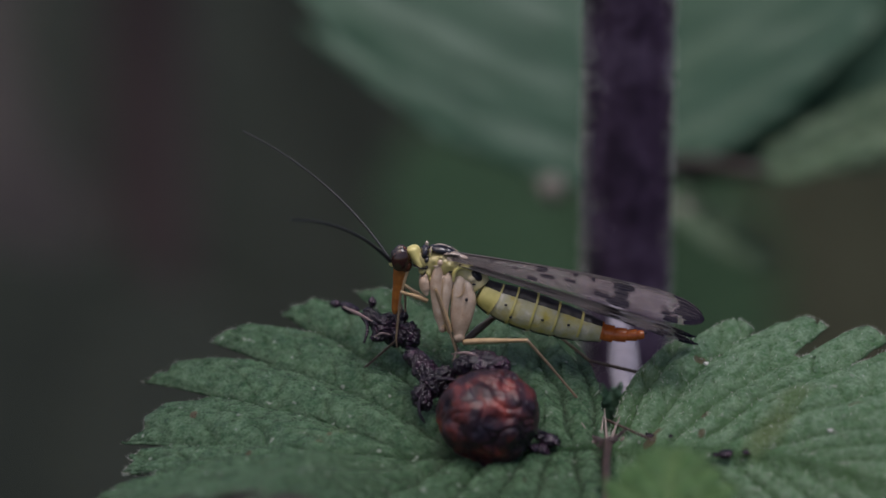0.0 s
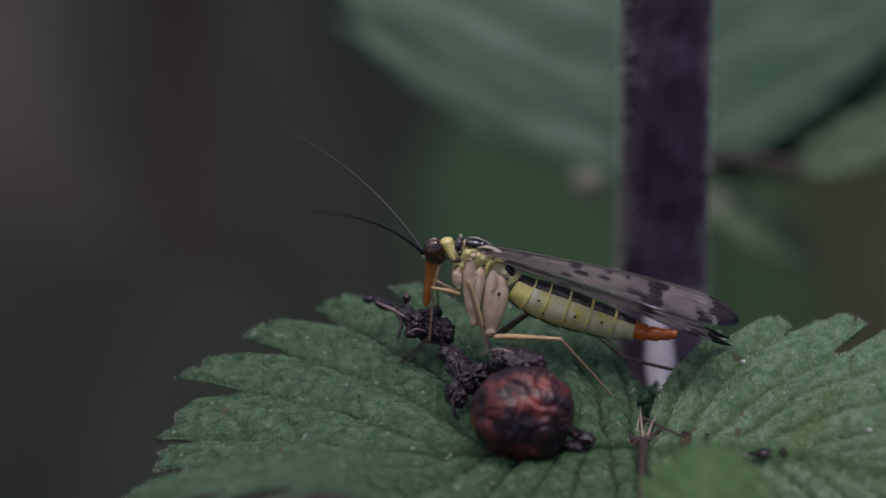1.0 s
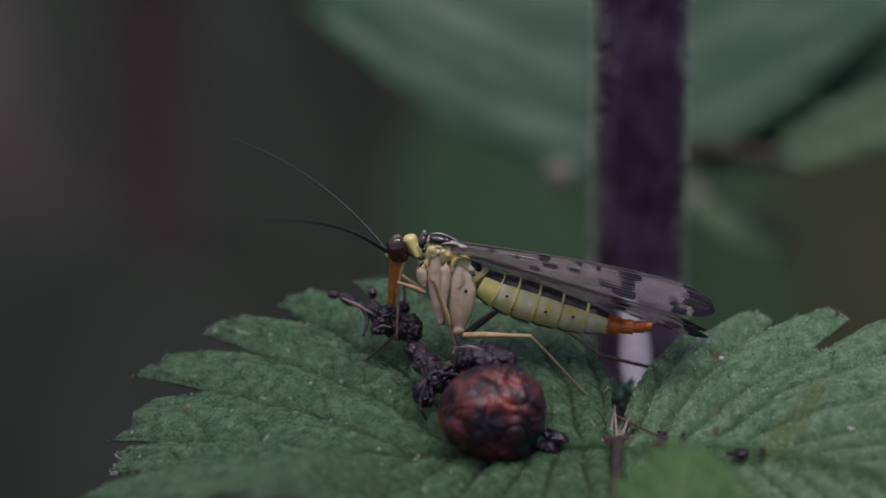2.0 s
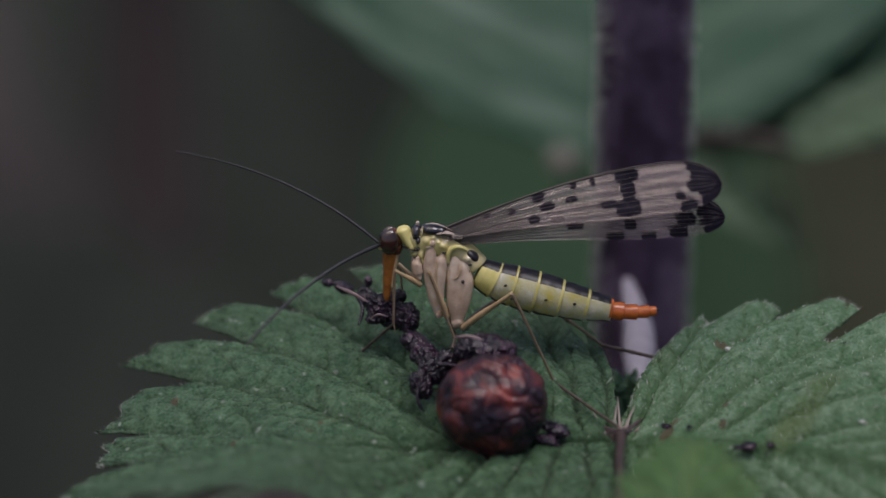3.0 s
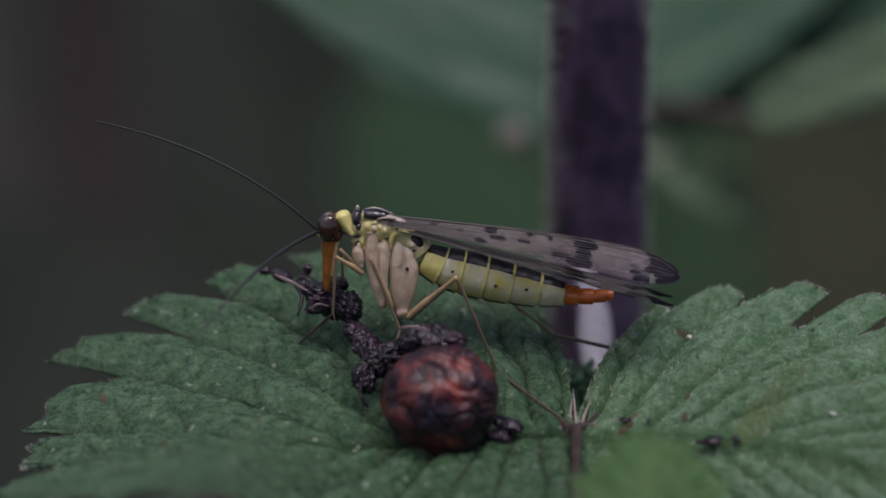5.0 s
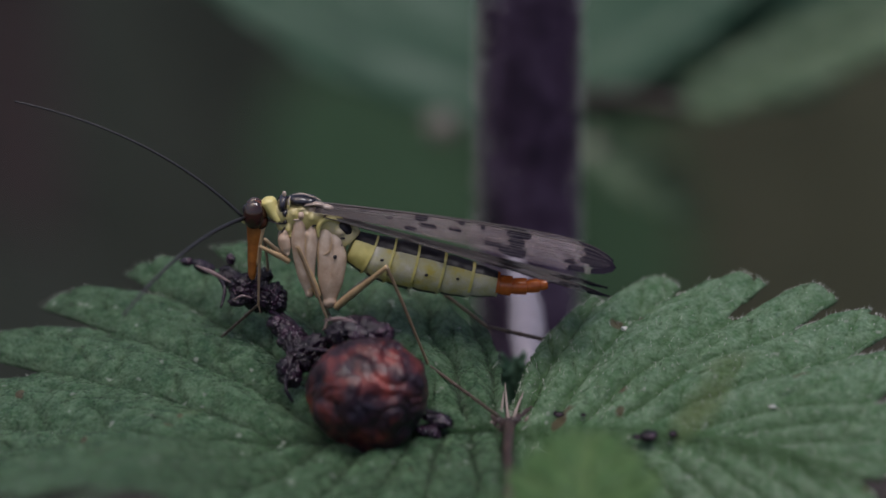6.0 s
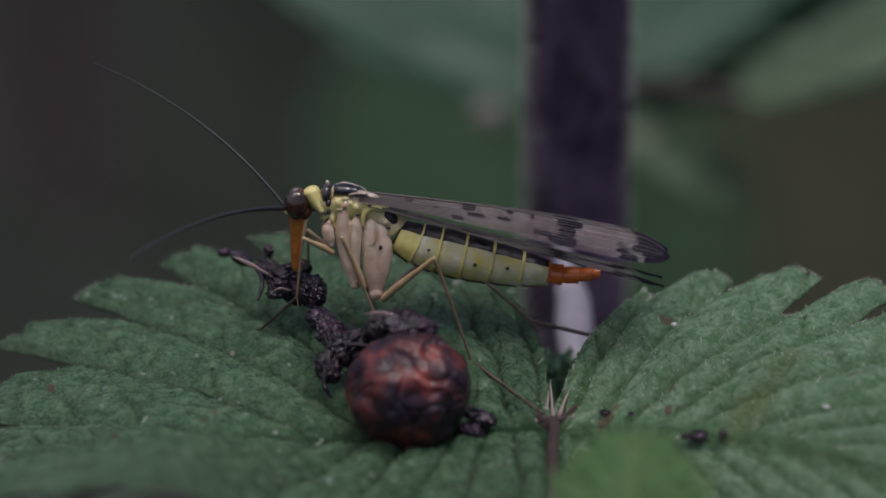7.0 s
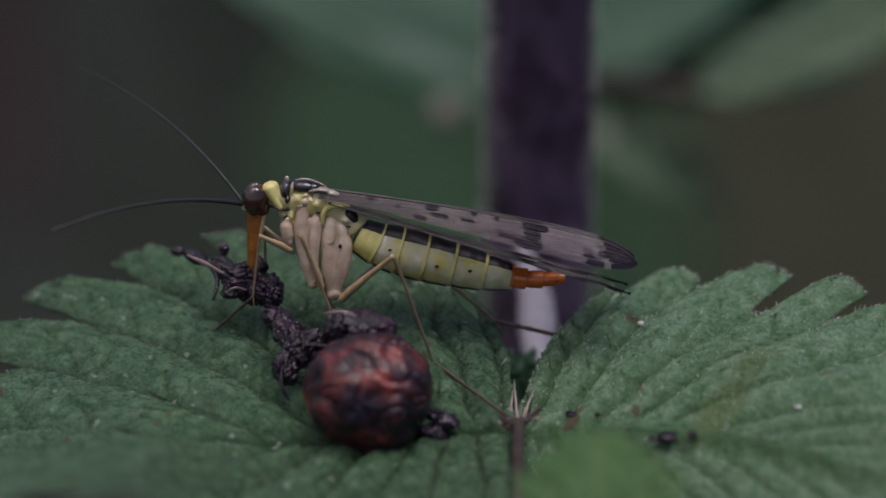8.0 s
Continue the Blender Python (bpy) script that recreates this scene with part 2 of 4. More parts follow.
def blob(bm, centre, radii, turn=0.0, rough=0.0, grain=1.0, level=3, seed=0.0):
    """A rounded lump in mm, turned about the y axis by degrees, with an uneven surface."""
    c, m = Vector(centre), Matrix.Rotation(radians(turn), 3, "Y")
    ball = bmesh.ops.create_icosphere(bm, subdivisions=level, radius=1.0)
    for v in ball["verts"]:
        d = v.co.normalized()
        swell = 1 + rough * noise.fractal(d * grain + Vector((seed, seed, 0)), 0.8, 2.0, 4)
        v.co = (c + m @ Vector((d.x * radii[0], d.y * radii[1], d.z * radii[2])) * swell) * MM
    return bm


def one_skin(ob, size=0.06, soft=0):
    """Melts the overlapping lumps of a part into one skin, and softens the joins."""
    skin = ob.modifiers.new("skin", "REMESH")
    skin.mode = "VOXEL"
    skin.voxel_size = size * MM
    skin.use_smooth_shade = True
    if soft:
        ease = ob.modifiers.new("soft", "SMOOTH")
        ease.factor = 0.5
        ease.iterations = soft
    return ob


def fixed(bm):
    bmesh.ops.recalc_face_normals(bm, faces=bm.faces)
    return bm


# ---- the ground and the dim wood behind ----
def ground():
    bm = bmesh.new()
    n, reach = 60, 40.0
    grid = {}
    for i in range(n + 1):
        for j in range(n + 1):
            x = (i / n * 2 - 1)
            y = (j / n * 2 - 1)
            x, y = reach * x * abs(x) ** 1.5, reach * y * abs(y) ** 1.5
            h = 0.03 * noise.fractal(Vector((x * 2, y * 2, 0)), 1, 2, 4) * min(1, 6 / (1 + abs(x) + abs(y)))
            grid[i, j] = bm.verts.new((x, y, -0.55 + h))
    for i in range(n):
        for j in range(n):
            bm.faces.new((grid[i, j], grid[i + 1, j], grid[i + 1, j + 1], grid[i, j + 1]))
    return tagged(part("ground", bm, M_GROUND), "dark damp forest floor under the plants", "ground", kind="structure")


ground()


# ---- leaves ----
def blade(name, teeth_far, teeth_near, spread, place, height, mat, rise=0.5, quilt=0.13, hairs=0, fuzz=0, seed=1, columns=18, rows=(44, 7), thick=0.16, bulge=0.9, depth=0.80, panel=0.0, round_up=1.5, fold=0.0, late=0.24, hook=None):
    """A toothed leaf blade. teeth: where its line leaves the midrib, its reach from the midrib, both in mm, and, where it is not depth, the share of that reach at which the notch after it ends.
    spread: how far side veins lean forward at the base, and how much more per mm. place(a, b): the plan; height(x, y): the surface.
    rise: how far each half bulges; panel: how far the fields between side veins do; fold: the step down to the near half at the midrib; late: the share of a tooth that its notch takes; hook: how far teeth lean forward; quilt: how far the cells between the small veins do."""
    rng = random.Random(seed)
    bm = bmesh.new()
    marks, margin, skin = [], [], []
    middle = {}
    cell = 0.85

    def v0(s, inner):
        return s / (inner + 0.001)

    def surface(a, s, sign, veins, inner, tooth):
        """A point of the blade, and how much it belongs to a vein."""
        straight = s if hook is None else min(s, inner)
        ahead = a + (spread[0] + spread[1] * a) * straight + 0.010 * straight ** 2 + (hook or 0) * (s - straight)
        x, y = place(ahead, sign * s)
        lean = math.sqrt(1 + (spread[0] + spread[1] * a) ** 2) / (1 + spread[1] * s)
        off = min((a - k + 0.30 * noise.noise(Vector((s * 0.35, k * 3.0, seed))) for k in veins), key=abs) / lean
        near = abs(off)
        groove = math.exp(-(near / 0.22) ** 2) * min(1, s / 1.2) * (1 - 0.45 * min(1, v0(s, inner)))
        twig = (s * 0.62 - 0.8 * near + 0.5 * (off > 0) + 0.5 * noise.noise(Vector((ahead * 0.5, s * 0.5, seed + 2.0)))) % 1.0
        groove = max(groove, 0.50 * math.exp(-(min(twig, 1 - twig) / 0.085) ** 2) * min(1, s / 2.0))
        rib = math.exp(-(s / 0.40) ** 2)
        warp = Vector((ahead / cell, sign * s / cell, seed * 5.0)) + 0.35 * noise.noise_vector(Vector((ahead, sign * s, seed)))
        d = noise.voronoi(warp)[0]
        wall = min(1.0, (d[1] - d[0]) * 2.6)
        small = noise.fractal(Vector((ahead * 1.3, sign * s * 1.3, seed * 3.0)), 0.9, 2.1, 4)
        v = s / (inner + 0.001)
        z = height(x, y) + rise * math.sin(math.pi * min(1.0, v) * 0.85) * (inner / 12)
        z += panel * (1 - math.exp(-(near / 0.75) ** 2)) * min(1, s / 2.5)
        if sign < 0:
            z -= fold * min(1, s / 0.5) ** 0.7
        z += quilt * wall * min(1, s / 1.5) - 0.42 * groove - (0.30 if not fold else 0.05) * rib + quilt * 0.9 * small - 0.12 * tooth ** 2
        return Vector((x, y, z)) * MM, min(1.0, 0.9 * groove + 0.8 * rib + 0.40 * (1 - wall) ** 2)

    for sign, teeth in ((1, teeth_far), (-1, teeth_near)):
        veins = [tooth[0] for tooth in teeth]
        teeth = [(min(0.0, teeth[0][0] - 0.14), teeth[0][1] * 0.55, 1.0)] + [(*tooth, depth)[:3] for tooth in teeth]
        inners = [w * share for _, w, share in teeth]
        keep = None
        for k in range(len(teeth) - 1):
            (a0, w0, _), (a1, w1, _) = teeth[k], teeth[k + 1]
            last = None
            for i in range(columns + 1):
                u = i / columns
                a = a0 + (a1 - a0) * u
                inner = inners[k] + (inners[k + 1] - inners[k]) * u
                edge = inners[k] + (w1 - inners[k]) * (1 - (1 - max(0, (u - late) / (1 - late))) ** round_up) + bulge * math.sin(math.pi * u) ** 2.5 + 0.06 * math.sin(u * 23) * (0.1 < u < 0.95)
                edge = max(edge, inner + 0.001)
                if i == 0 and keep:
                    body = keep
                else:
                    body = []
                    for j in range(rows[0] + 1):
                        if j == 0 and round(a, 4) in middle:
                            body.append(middle[round(a, 4)])
                            continue
                        at, vein = surface(a, inner * j / rows[0], sign, veins, inner, 0)
                        body.append(bm.verts.new(at))
                        marks.append(vein)
                        if j == 0:
                            middle[round(a, 4)] = body[0]
                outer = [body[-1]]
                for j in range(1, rows[1] + 1):
                    if i == 0 and k:
                        outer.append(body[-1])
                        continue
                    at, vein = surface(a, inner + (edge - inner) * j / rows[1], sign, veins, inner, (edge - inner) * j / rows[1] / 2.5)
                    outer.append(bm.verts.new(at))
                    marks.append(vein)
                column = body + outer[1:]
                if last:
                    for j in range(len(column) - 1):
                        ring = []
                        for p in (last[j], column[j], column[j + 1], last[j + 1]):
                            if p not in ring:
                                ring.append(p)
                        if len(ring) > 2:
                            bm.faces.new(ring if sign > 0 else ring[::-1])
                    for _ in range(hairs):
                        margin.append((last[-1].co.lerp(column[-1].co, rng.random()), (column[-1].co - column[-4].co).normalized()))
                    for _ in range(fuzz):
                        j = rng.randrange(4, len(column) - 1)
                        skin.append((last[j].co.lerp(column[j + 1].co, rng.random()), Vector((rng.gauss(0, 0.3), -0.2, 1))))
                last = column
            keep = body
    bm.verts.index_update()
    layer = bm.verts.layers.float.new("vein")
    for vert, value in zip(bm.verts, marks):
        vert[layer] = value
    root = new(name)
    ob = part("blade", bm, mat, root)
    solid = ob.modifiers.new("thickness", "SOLIDIFY")
    solid.thickness = thick * MM
    solid.offset = -1
    bm = bmesh.new()
    reach = teeth_far[-1][0]
    line = [surface(reach * 0.97 * k / 20, 0.0, 1, [99], 10, 0)[0] / MM - Vector((0, 0, 0.27 if not fold else 0.62)) for k in range(21)]
    tube(bm, line, [0.28, 0.24, 0.17, 0.06], 8, 2)
    part("midrib", fixed(bm), M_RIB, root, "darker sunken midrib")
    return root, margin, skin


def hair_tuft(name, tips, parent, seed=5, length=0.45, lean=(0, 0, 0.6), label="fine pale hairs", thin=0.012):
    """Fine stinging hairs along a margin."""
    rng = random.Random(seed)
    bm = bmesh.new()
    for at, out in tips:
        d = (out + Vector(lean) + Vector((rng.gauss(0, 0.5), rng.gauss(0, 0.5), rng.gauss(0, 0.4)))).normalized()
        l = length * MM * rng.uniform(0.4, 1.2)
        side = d.orthogonal().normalized() * thin * MM
        other = d.cross(side).normalized() * thin * MM
        base = [bm.verts.new(at + side), bm.verts.new(at - side * 0.5 + other), bm.verts.new(at - side * 0.5 - other)]
        top = bm.verts.new(at + d * l)
        for k in range(3):
            bm.faces.new((base[k], base[(k + 1) % 3], top))
    return tagged(part(name, bm, M_HAIR, parent), label, kind="stuff")


def turned(degrees):
    c, s = math.cos(radians(degrees)), math.sin(radians(degrees))
    return lambda a, b: (a * c - b * s, a * s + b * c)


def rest_height(x, y):
    """The blades lie slanted up to the back; the one under the fly arches down towards its tip, where its near half turns up."""
    turn = min(1.0, max(0.0, (-9 - x) / 8))
    return 0.2 * y + 0.014 * max(y - 4, 0) ** 2 - 0.006 * min(x + 8, 0) ** 2 + 0.45 * max(0.0, 1.5 - y) ** 1.5 / (1.5 + max(0.0, 1.5 - y)) ** 0.5 * turn * turn * (3 - 2 * turn)


def left_plan(a, b):
    return turned(180 + 5)(a, -b)


LEFT_FAR = [(0.4, 9.5), (1.5, 12.4), (2.8, 13.9), (4.23, 14.05, 0.84), (5.93, 13.38, 0.83), (7.75, 12.55, 0.77), (10.21, 10.74, 0.68), (14.84, 5.84, 0.62), (19.01, 2.85, 0.66), (21.0, 1.4), (23.0, 0.3)]
LEFT_NEAR = [(0.4, 8.0), (1.5, 12.0), (2.8, 13.5), (4.2, 14.2), (5.8, 14.4), (7.8, 13.6), (10.0, 12.0), (13.0, 9.0), (16.5, 5.4), (19.5, 2.4), (23.0, 0.3)]
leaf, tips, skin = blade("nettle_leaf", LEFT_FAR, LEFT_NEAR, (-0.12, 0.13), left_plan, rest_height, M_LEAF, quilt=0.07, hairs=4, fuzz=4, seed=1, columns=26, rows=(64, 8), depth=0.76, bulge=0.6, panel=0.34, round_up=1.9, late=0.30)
tagged(leaf, "green toothed nettle leaf with flecks and painted glints, under the prey", "leaf", "leaves of the plant")
hair_tuft("leaf_hairs", tips, leaf, 3, 0.30)
hair_tuft("surface_hairs", skin, leaf, 13, 0.2)


def right_plan(a, b):
    return turned(-15)(a, b - 0.02 * max(a - 4, 0) ** 2)


def right_height(x, y):
    a = x * math.cos(radians(15)) - y * math.sin(radians(15))
    b = y * math.cos(radians(15)) + x * math.sin(radians(15)) + 0.02 * max(a - 4, 0) ** 2
    return 0.2 * y + 0.16 * x + 0.16 * min(b, 0) - 0.005 * max(x - 12, 0) ** 2


RIGHT_FAR = [(0.14, 7.33, 0.93), (0.70, 9.47, 0.93), (1.78, 10.67, 0.89), (3.15, 11.36, 0.75), (4.31, 11.91, 0.72), (5.89, 10.92, 0.68), (8.10, 8.31, 0.62), (9.6, 6.4), (11.4, 4.6), (13.5, 2.6), (16.5, 0.4)]
RIGHT_NEAR = [(0.4, 5.0), (1.1, 8.0), (1.9, 10.0), (2.9, 11.0), (4.0, 10.6), (5.2, 9.8), (6.8, 8.4), (8.6, 6.6), (10.8, 4.6), (13.2, 2.6), (16.5, 0.4)]
leaf, tips, skin = blade("nettle_leaf", RIGHT_FAR, RIGHT_NEAR, (-0.05, 0.20), right_plan, right_height, M_LEAF_LIT, quilt=0.06, hairs=2, fuzz=3, seed=2, columns=26, rows=(64, 8), depth=0.72, bulge=0.6, panel=0.40, round_up=2.4, fold=0.5, late=0.24, hook=0.5)
tagged(leaf, "green toothed nettle leaf painted brighter as lit, folded along its midrib", "leaf", "leaves of the plant")
hair_tuft("leaf_hairs", tips, leaf, 4, 0.24)
hair_tuft("surface_hairs", skin, leaf, 14, 0.2)


def young_leaf():
    """A small fresh leaf of the same plant, held up towards the viewer."""
    def height(x, y):
        return 0.12 * abs(y) - 0.012 * x * x

    teeth = [(0.5, 2.2), (1.3, 3.3), (2.4, 3.8), (3.8, 3.7), (5.2, 3.1), (6.8, 2.0), (8.4, 0.9), (9.4, 0.2)]
    ob, *_ = blade("nettle_leaf", teeth, teeth, (0.1, 0.10), lambda a, b: (a, b), height, M_LEAF_FRONT, rise=0.2, seed=3, thick=0.12, bulge=0.2)
    at = (1.85, -21.86, 1.70)
    ob.matrix_basis = pose(at[0] * MM, at[1] * MM, at[2] * MM, 0, -34, 84)
    tagged(ob, "small bright green young nettle leaf held up in front", "leaf", "leaves of the plant")
    bm = bmesh.new()
    back = ob.matrix_basis.inverted()
    drop = [mm(at) + Vector((0, 0.0002, 0)), mm(at) + Vector((0, -0.001, -0.003))] + [mm((at[0], at[1], at[2] - h)) for h in (12, 40, 140, 350, 556 + at[2])]
    tube(bm, [back @ p / MM for p in drop], [0.2, 0.3, 0.4, 0.5, 0.7, 0.9, 1.2], 8, 4)
    part("stalk", fixed(bm), M_PETIOLE, ob, "thin brown stalk")


young_leaf()


def dropping(name, at, size, mat, label, category, seed):
    bm = bmesh.new()
    blob(bm, (0, 0, 0), size, 0, 0.5, 2.0, 2, seed)
    ob = part(name, bm, mat)
    ob.location = mm(at)
    return tagged(ob, label, category)


for n, (at, size) in enumerate((((6.36, -2.35, 0.62), (0.42, 0.40, 0.22)), ((7.41, -2.56, 0.78), (0.22, 0.22, 0.14)), ((5.86, -2.30, 0.53), (0.2, 0.2, 0.1)), ((2.44, 0.14, 0.57), (0.24, 0.2, 0.12)), ((3.55, -0.19, 0.68), (0.13, 0.12, 0.08)), ((13.28, 1.11, 2.49), (0.14, 0.14, 0.08)))):
    dropping("crumb", at, size, M_PREY_DARK, "tiny dark crumb of dirt on the leaf", "dirt", n)
for n, (at, size) in enumerate((((5.82, 5.89, 2.26), (0.16, 0.16, 0.09)), ((-18.33, 6.76, 0.94), (0.16, 0.16, 0.06)), ((11.93, -1.82, 1.70), (0.16, 0.12, 0.07)), ((-15.19, 4.43, 0.70), (0.22, 0.2, 0.06)))):
    dropping("fleck", at, size, M_FLECK, "tiny pale fleck on the leaf", "dirt", n + 9)

# ---- the node and leaf stalk ----
def stalk():
    bm = bmesh.new()
    tube(bm, [(0.15, 0.25, -0.05), (0.12, -1.2, 0.35), (-0.08, -4, 0.65), (-0.25, -8, 0.3), (-0.6, -13, -4), (-0.6, -16, -14), (0.4, -8, -60), (1.5, 6, -180), (2.0, 10, -556)], [0.34, 0.25, 0.23, 0.24, 0.27, 0.4, 0.8, 1.4, 2.2], 10, 6)
    for n, (at, size) in enumerate((((0.1, 0.3, -0.1), (0.5, 0.45, 0.36)), ((-0.25, 0.5, -0.05), (0.4, 0.3, 0.28)), ((0.4, 0.55, 0.0), (0.4, 0.35, 0.28)))):
        blob(bm, at, size, 0, 0.5, 2.5, 3, 2.0 + n)
    for pts in ([(-0.2, 0.4, 0.05), (-0.7, 0.9, 0.15), (-1.2, 1.5, 0.2)], [(0.4, 0.4, 0.05), (0.8, 0.9, 0.2), (1.3, 1.5, 0.35)]):
        tube(bm, pts, [0.28, 0.16, 0.05], 8)
    ob = part("leaf_stalk", fixed(bm), M_PETIOLE)
    for pts in ([(-0.58, 0.33, 0.02), (-0.96, 1.17, 0.49), (-1.32, 1.76, 0.89)], [(-0.17, 0.37, 0.11), (-0.06, 1.21, 0.59), (0.03, 1.62, 1.07)], [(0.17, 0.39, 0.17), (0.14, 1.21, 0.59), (0.10, 2.20, 1.25)], [(0.39, 0.39, 0.17), (0.67, 1.21, 0.59), (0.93, 1.62, 1.06)], [(1.00, 0.39, 0.16), (1.28, 1.07, 0.24), (1.59, 1.45, 0.65)]):
        bm = bmesh.new()
        tube(bm, pts, [0.11, 0.06, 0.015], 7, 4)
        part("stipule", fixed(bm), M_STIPULE, ob, "pale thread-like stipule")
    return tagged(ob, "thin brown leaf stalk joining three nettle leaves", "leaf stalk")


stalk()


def back_stem():
    x, y = 2.49, 27.46
    root = new("plant_stem")
    root.matrix_basis = pose(x * MM, y * MM, -0.552)
    tagged(root, "dark purple ridged nettle stem standing behind the leaves", "plant stem")
    bm = bmesh.new()
    heights = [k / 90 for k in range(91)]
    rows = []
    for h in heights:
        z = h * 0.80
        ring = []
        for i in range(48):
            a = 2 * math.pi * i / 48
            r = 2.53 * (1 + 0.05 * math.cos(4 * a + 0.5) + 0.02 * math.cos(9 * a)) + 0.10 * noise.noise(Vector((math.cos(a) * 2, math.sin(a) * 2, z * 160)))
            ring.append(bm.verts.new((r * MM * math.cos(a), r * MM * math.sin(a), z)))
        rows.append(ring)
    for k in range(len(rows) - 1):
        for i in range(48):
            bm.faces.new((rows[k][i], rows[k][(i + 1) % 48], rows[k + 1][(i + 1) % 48], rows[k + 1][i]))
    part("stem", bm, M_STEM, root)
    rng = random.Random(8)
    tips = []
    for _ in range(9000):
        a, z = rng.choice((0, math.pi)) + rng.gauss(0.1, 0.35), rng.uniform(0.53, 0.62)
        out = Vector((math.cos(a), math.sin(a), 0))
        tips.append((out * 2.5 * MM + Vector((0, 0, z)), out))
    hair_tuft("stem_hairs", tips, root, 9, 0.6, (0, 0, 0), thin=0.022)
    bm = bmesh.new()
    tube(bm, [(-0.88, -16.36, 549.85), (-0.76, -14.10, 550.11), (-0.65, -11.97, 550.03), (-0.58, -9.74, 550.21), (-0.68, -6.54, 550.14), (-0.86, -3.26, 550.24)], [0.5, 0.8, 0.95, 0.85, 0.6, 0.35], 14, 6)
    part("side_shoot", fixed(bm), M_PALE, root, "pale whitish young side shoot")


back_stem()

# ---- leaves behind, far out of focus ----
def far_leaf(at, along, face, length, width, mat, label, seed, droop=0.0, foot=None):
    """A plain ovate toothed leaf on a thin stalk to the ground, from its base at, pointing along, its upper side towards face. foot: where its stalk comes down, if aside."""
    x = Vector(along).normalized()
    z = (Vector(face) - x * Vector(face).dot(x)).normalized()
    y = z.cross(x)

    def height(px, py):
        return 0.10 * abs(py) - droop * px * px / length

    count = 9
    teeth = [(length * 0.72 * (k + 0.6) / count, width * math.sin(math.pi * min(0.98, 0.18 + 0.82 * (k + 0.6) / count)) ** 0.8 + 0.3) for k in range(count)]
    teeth.append((length * 0.80, 0.4))
    ob, *_ = blade("background_leaf", teeth, teeth, (0.25, 0.30 / width), lambda a, b: (a, b), height, mat, rise=0.4, quilt=0.3, seed=seed, columns=8, rows=(14, 4), thick=0.3, bulge=0.02 * width, depth=0.90)
    ob.matrix_basis = Matrix.Translation(mm(at)) @ Matrix((x, y, z)).transposed().to_4x4()
    tagged(ob, label, "leaf", "leaves behind")
    back = ob.matrix_basis.inverted()
    drop = [mm(at)] + [mm((at[0] if foot is None else foot, at[1] + 6, at[2] - h)) for h in (3, 20, 80, 250, 556 + at[2])]
    bm = bmesh.new()
    tube(bm, [back @ p / MM for p in drop], [0.4, 0.6, 0.8, 1.0, 1.2, 1.6], 8, 4)
    part("stalk", fixed(bm), M_PETIOLE, ob, "thin brown stalk")
    return ob


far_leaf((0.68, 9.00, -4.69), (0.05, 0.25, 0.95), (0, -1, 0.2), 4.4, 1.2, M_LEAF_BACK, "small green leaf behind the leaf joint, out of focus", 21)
back_leaf = far_leaf((3.6, 62.0, -9.8), (-0.06, 0.60, 0.74), (0.02, -0.62, 0.78), 62, 28, M_LEAF_BACK, "large green nettle leaf darkened for shade, far out of focus", 11, 0.06, 4.6)
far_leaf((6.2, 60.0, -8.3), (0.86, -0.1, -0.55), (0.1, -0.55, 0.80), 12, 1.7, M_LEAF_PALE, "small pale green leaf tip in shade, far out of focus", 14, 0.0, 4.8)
far_leaf((10.0, 70.0, -11.6), (0.30, 0.58, 0.70), (0.02, -0.62, 0.78), 64, 27, M_LEAF_BACK, "large green leaf darkened for shade behind the stem, far out of focus", 18, 0.06, 5.0)
# Added strip of leaf: its paler tone paints the large leaf's lit fold.
far_leaf((13.4, 58.0, -6.4), (0.90, 0.25, 0.30), (-0.1, -0.60, 0.75), 26, 2.2, M_LEAF_PALE, "narrow leaf added for the lit fold of the large leaf, far out of focus", 12, 0.0, 5.2)
far_leaf((30.0, 300.0, -140.0), (-0.50, 0.1, 0.86), (0.0, -0.9, 0.45), 80, 24, M_LEAF_DEEP, "green leaf darkened for deep shade", 13)
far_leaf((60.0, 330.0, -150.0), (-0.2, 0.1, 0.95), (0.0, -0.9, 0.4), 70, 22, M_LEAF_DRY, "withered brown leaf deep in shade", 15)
# Two added leaves cover the lit ground; their dark colour makes the shade.
far_leaf((-8.0, 380.0, -170.0), (-0.35, 0.1, 0.93), (0.0, -1.0, 0.12), 125, 38, M_LEAF_GLOOM, "added leaf toned blackish for the gloom between the stems", 16)
far_leaf((-66.0, 290.0, -170.0), (0.25, 0.1, 0.93), (0.0, -0.95, 0.3), 84, 25, M_LEAF_GLOOM, "added leaf toned blackish for the shade low down", 17)


for n, (at, size) in enumerate((((-0.7, 61.0, -8.6), (1.0, 0.9, 0.8)), ((8.2, 60.5, -10.3), (1.3, 0.9, 1.0)), ((3.6, 61.6, -9.6), (1.6, 1.2, 1.2)))):
    bm = bmesh.new()
    blob(bm, back_leaf.matrix_basis.inverted() @ mm(at) / MM, size, 0, 0.3, 1.5, 3, n)
    part("stipule", bm, M_BUD, back_leaf, "pale pinkish stipule at the leaf base")


def dry_stem(at, wide, lean, seed):
    """A withered stem standing far behind."""
    bm = bmesh.new()
    rng = random.Random(seed)
    tube(bm, [(at[0] + lean * h / 100 + rng.uniform(-1, 1), at[1], h) for h in (-556, -300, -120, 0, 120, 260)], [wide * 1.2, wide, wide, wide * 0.9, wide * 0.8, wide * 0.5], 12, 6)
    return tagged(part("dry_stem", fixed(bm), M_DRY_STEM), "withered brown stem standing in shade, out of focus", "plant stem")


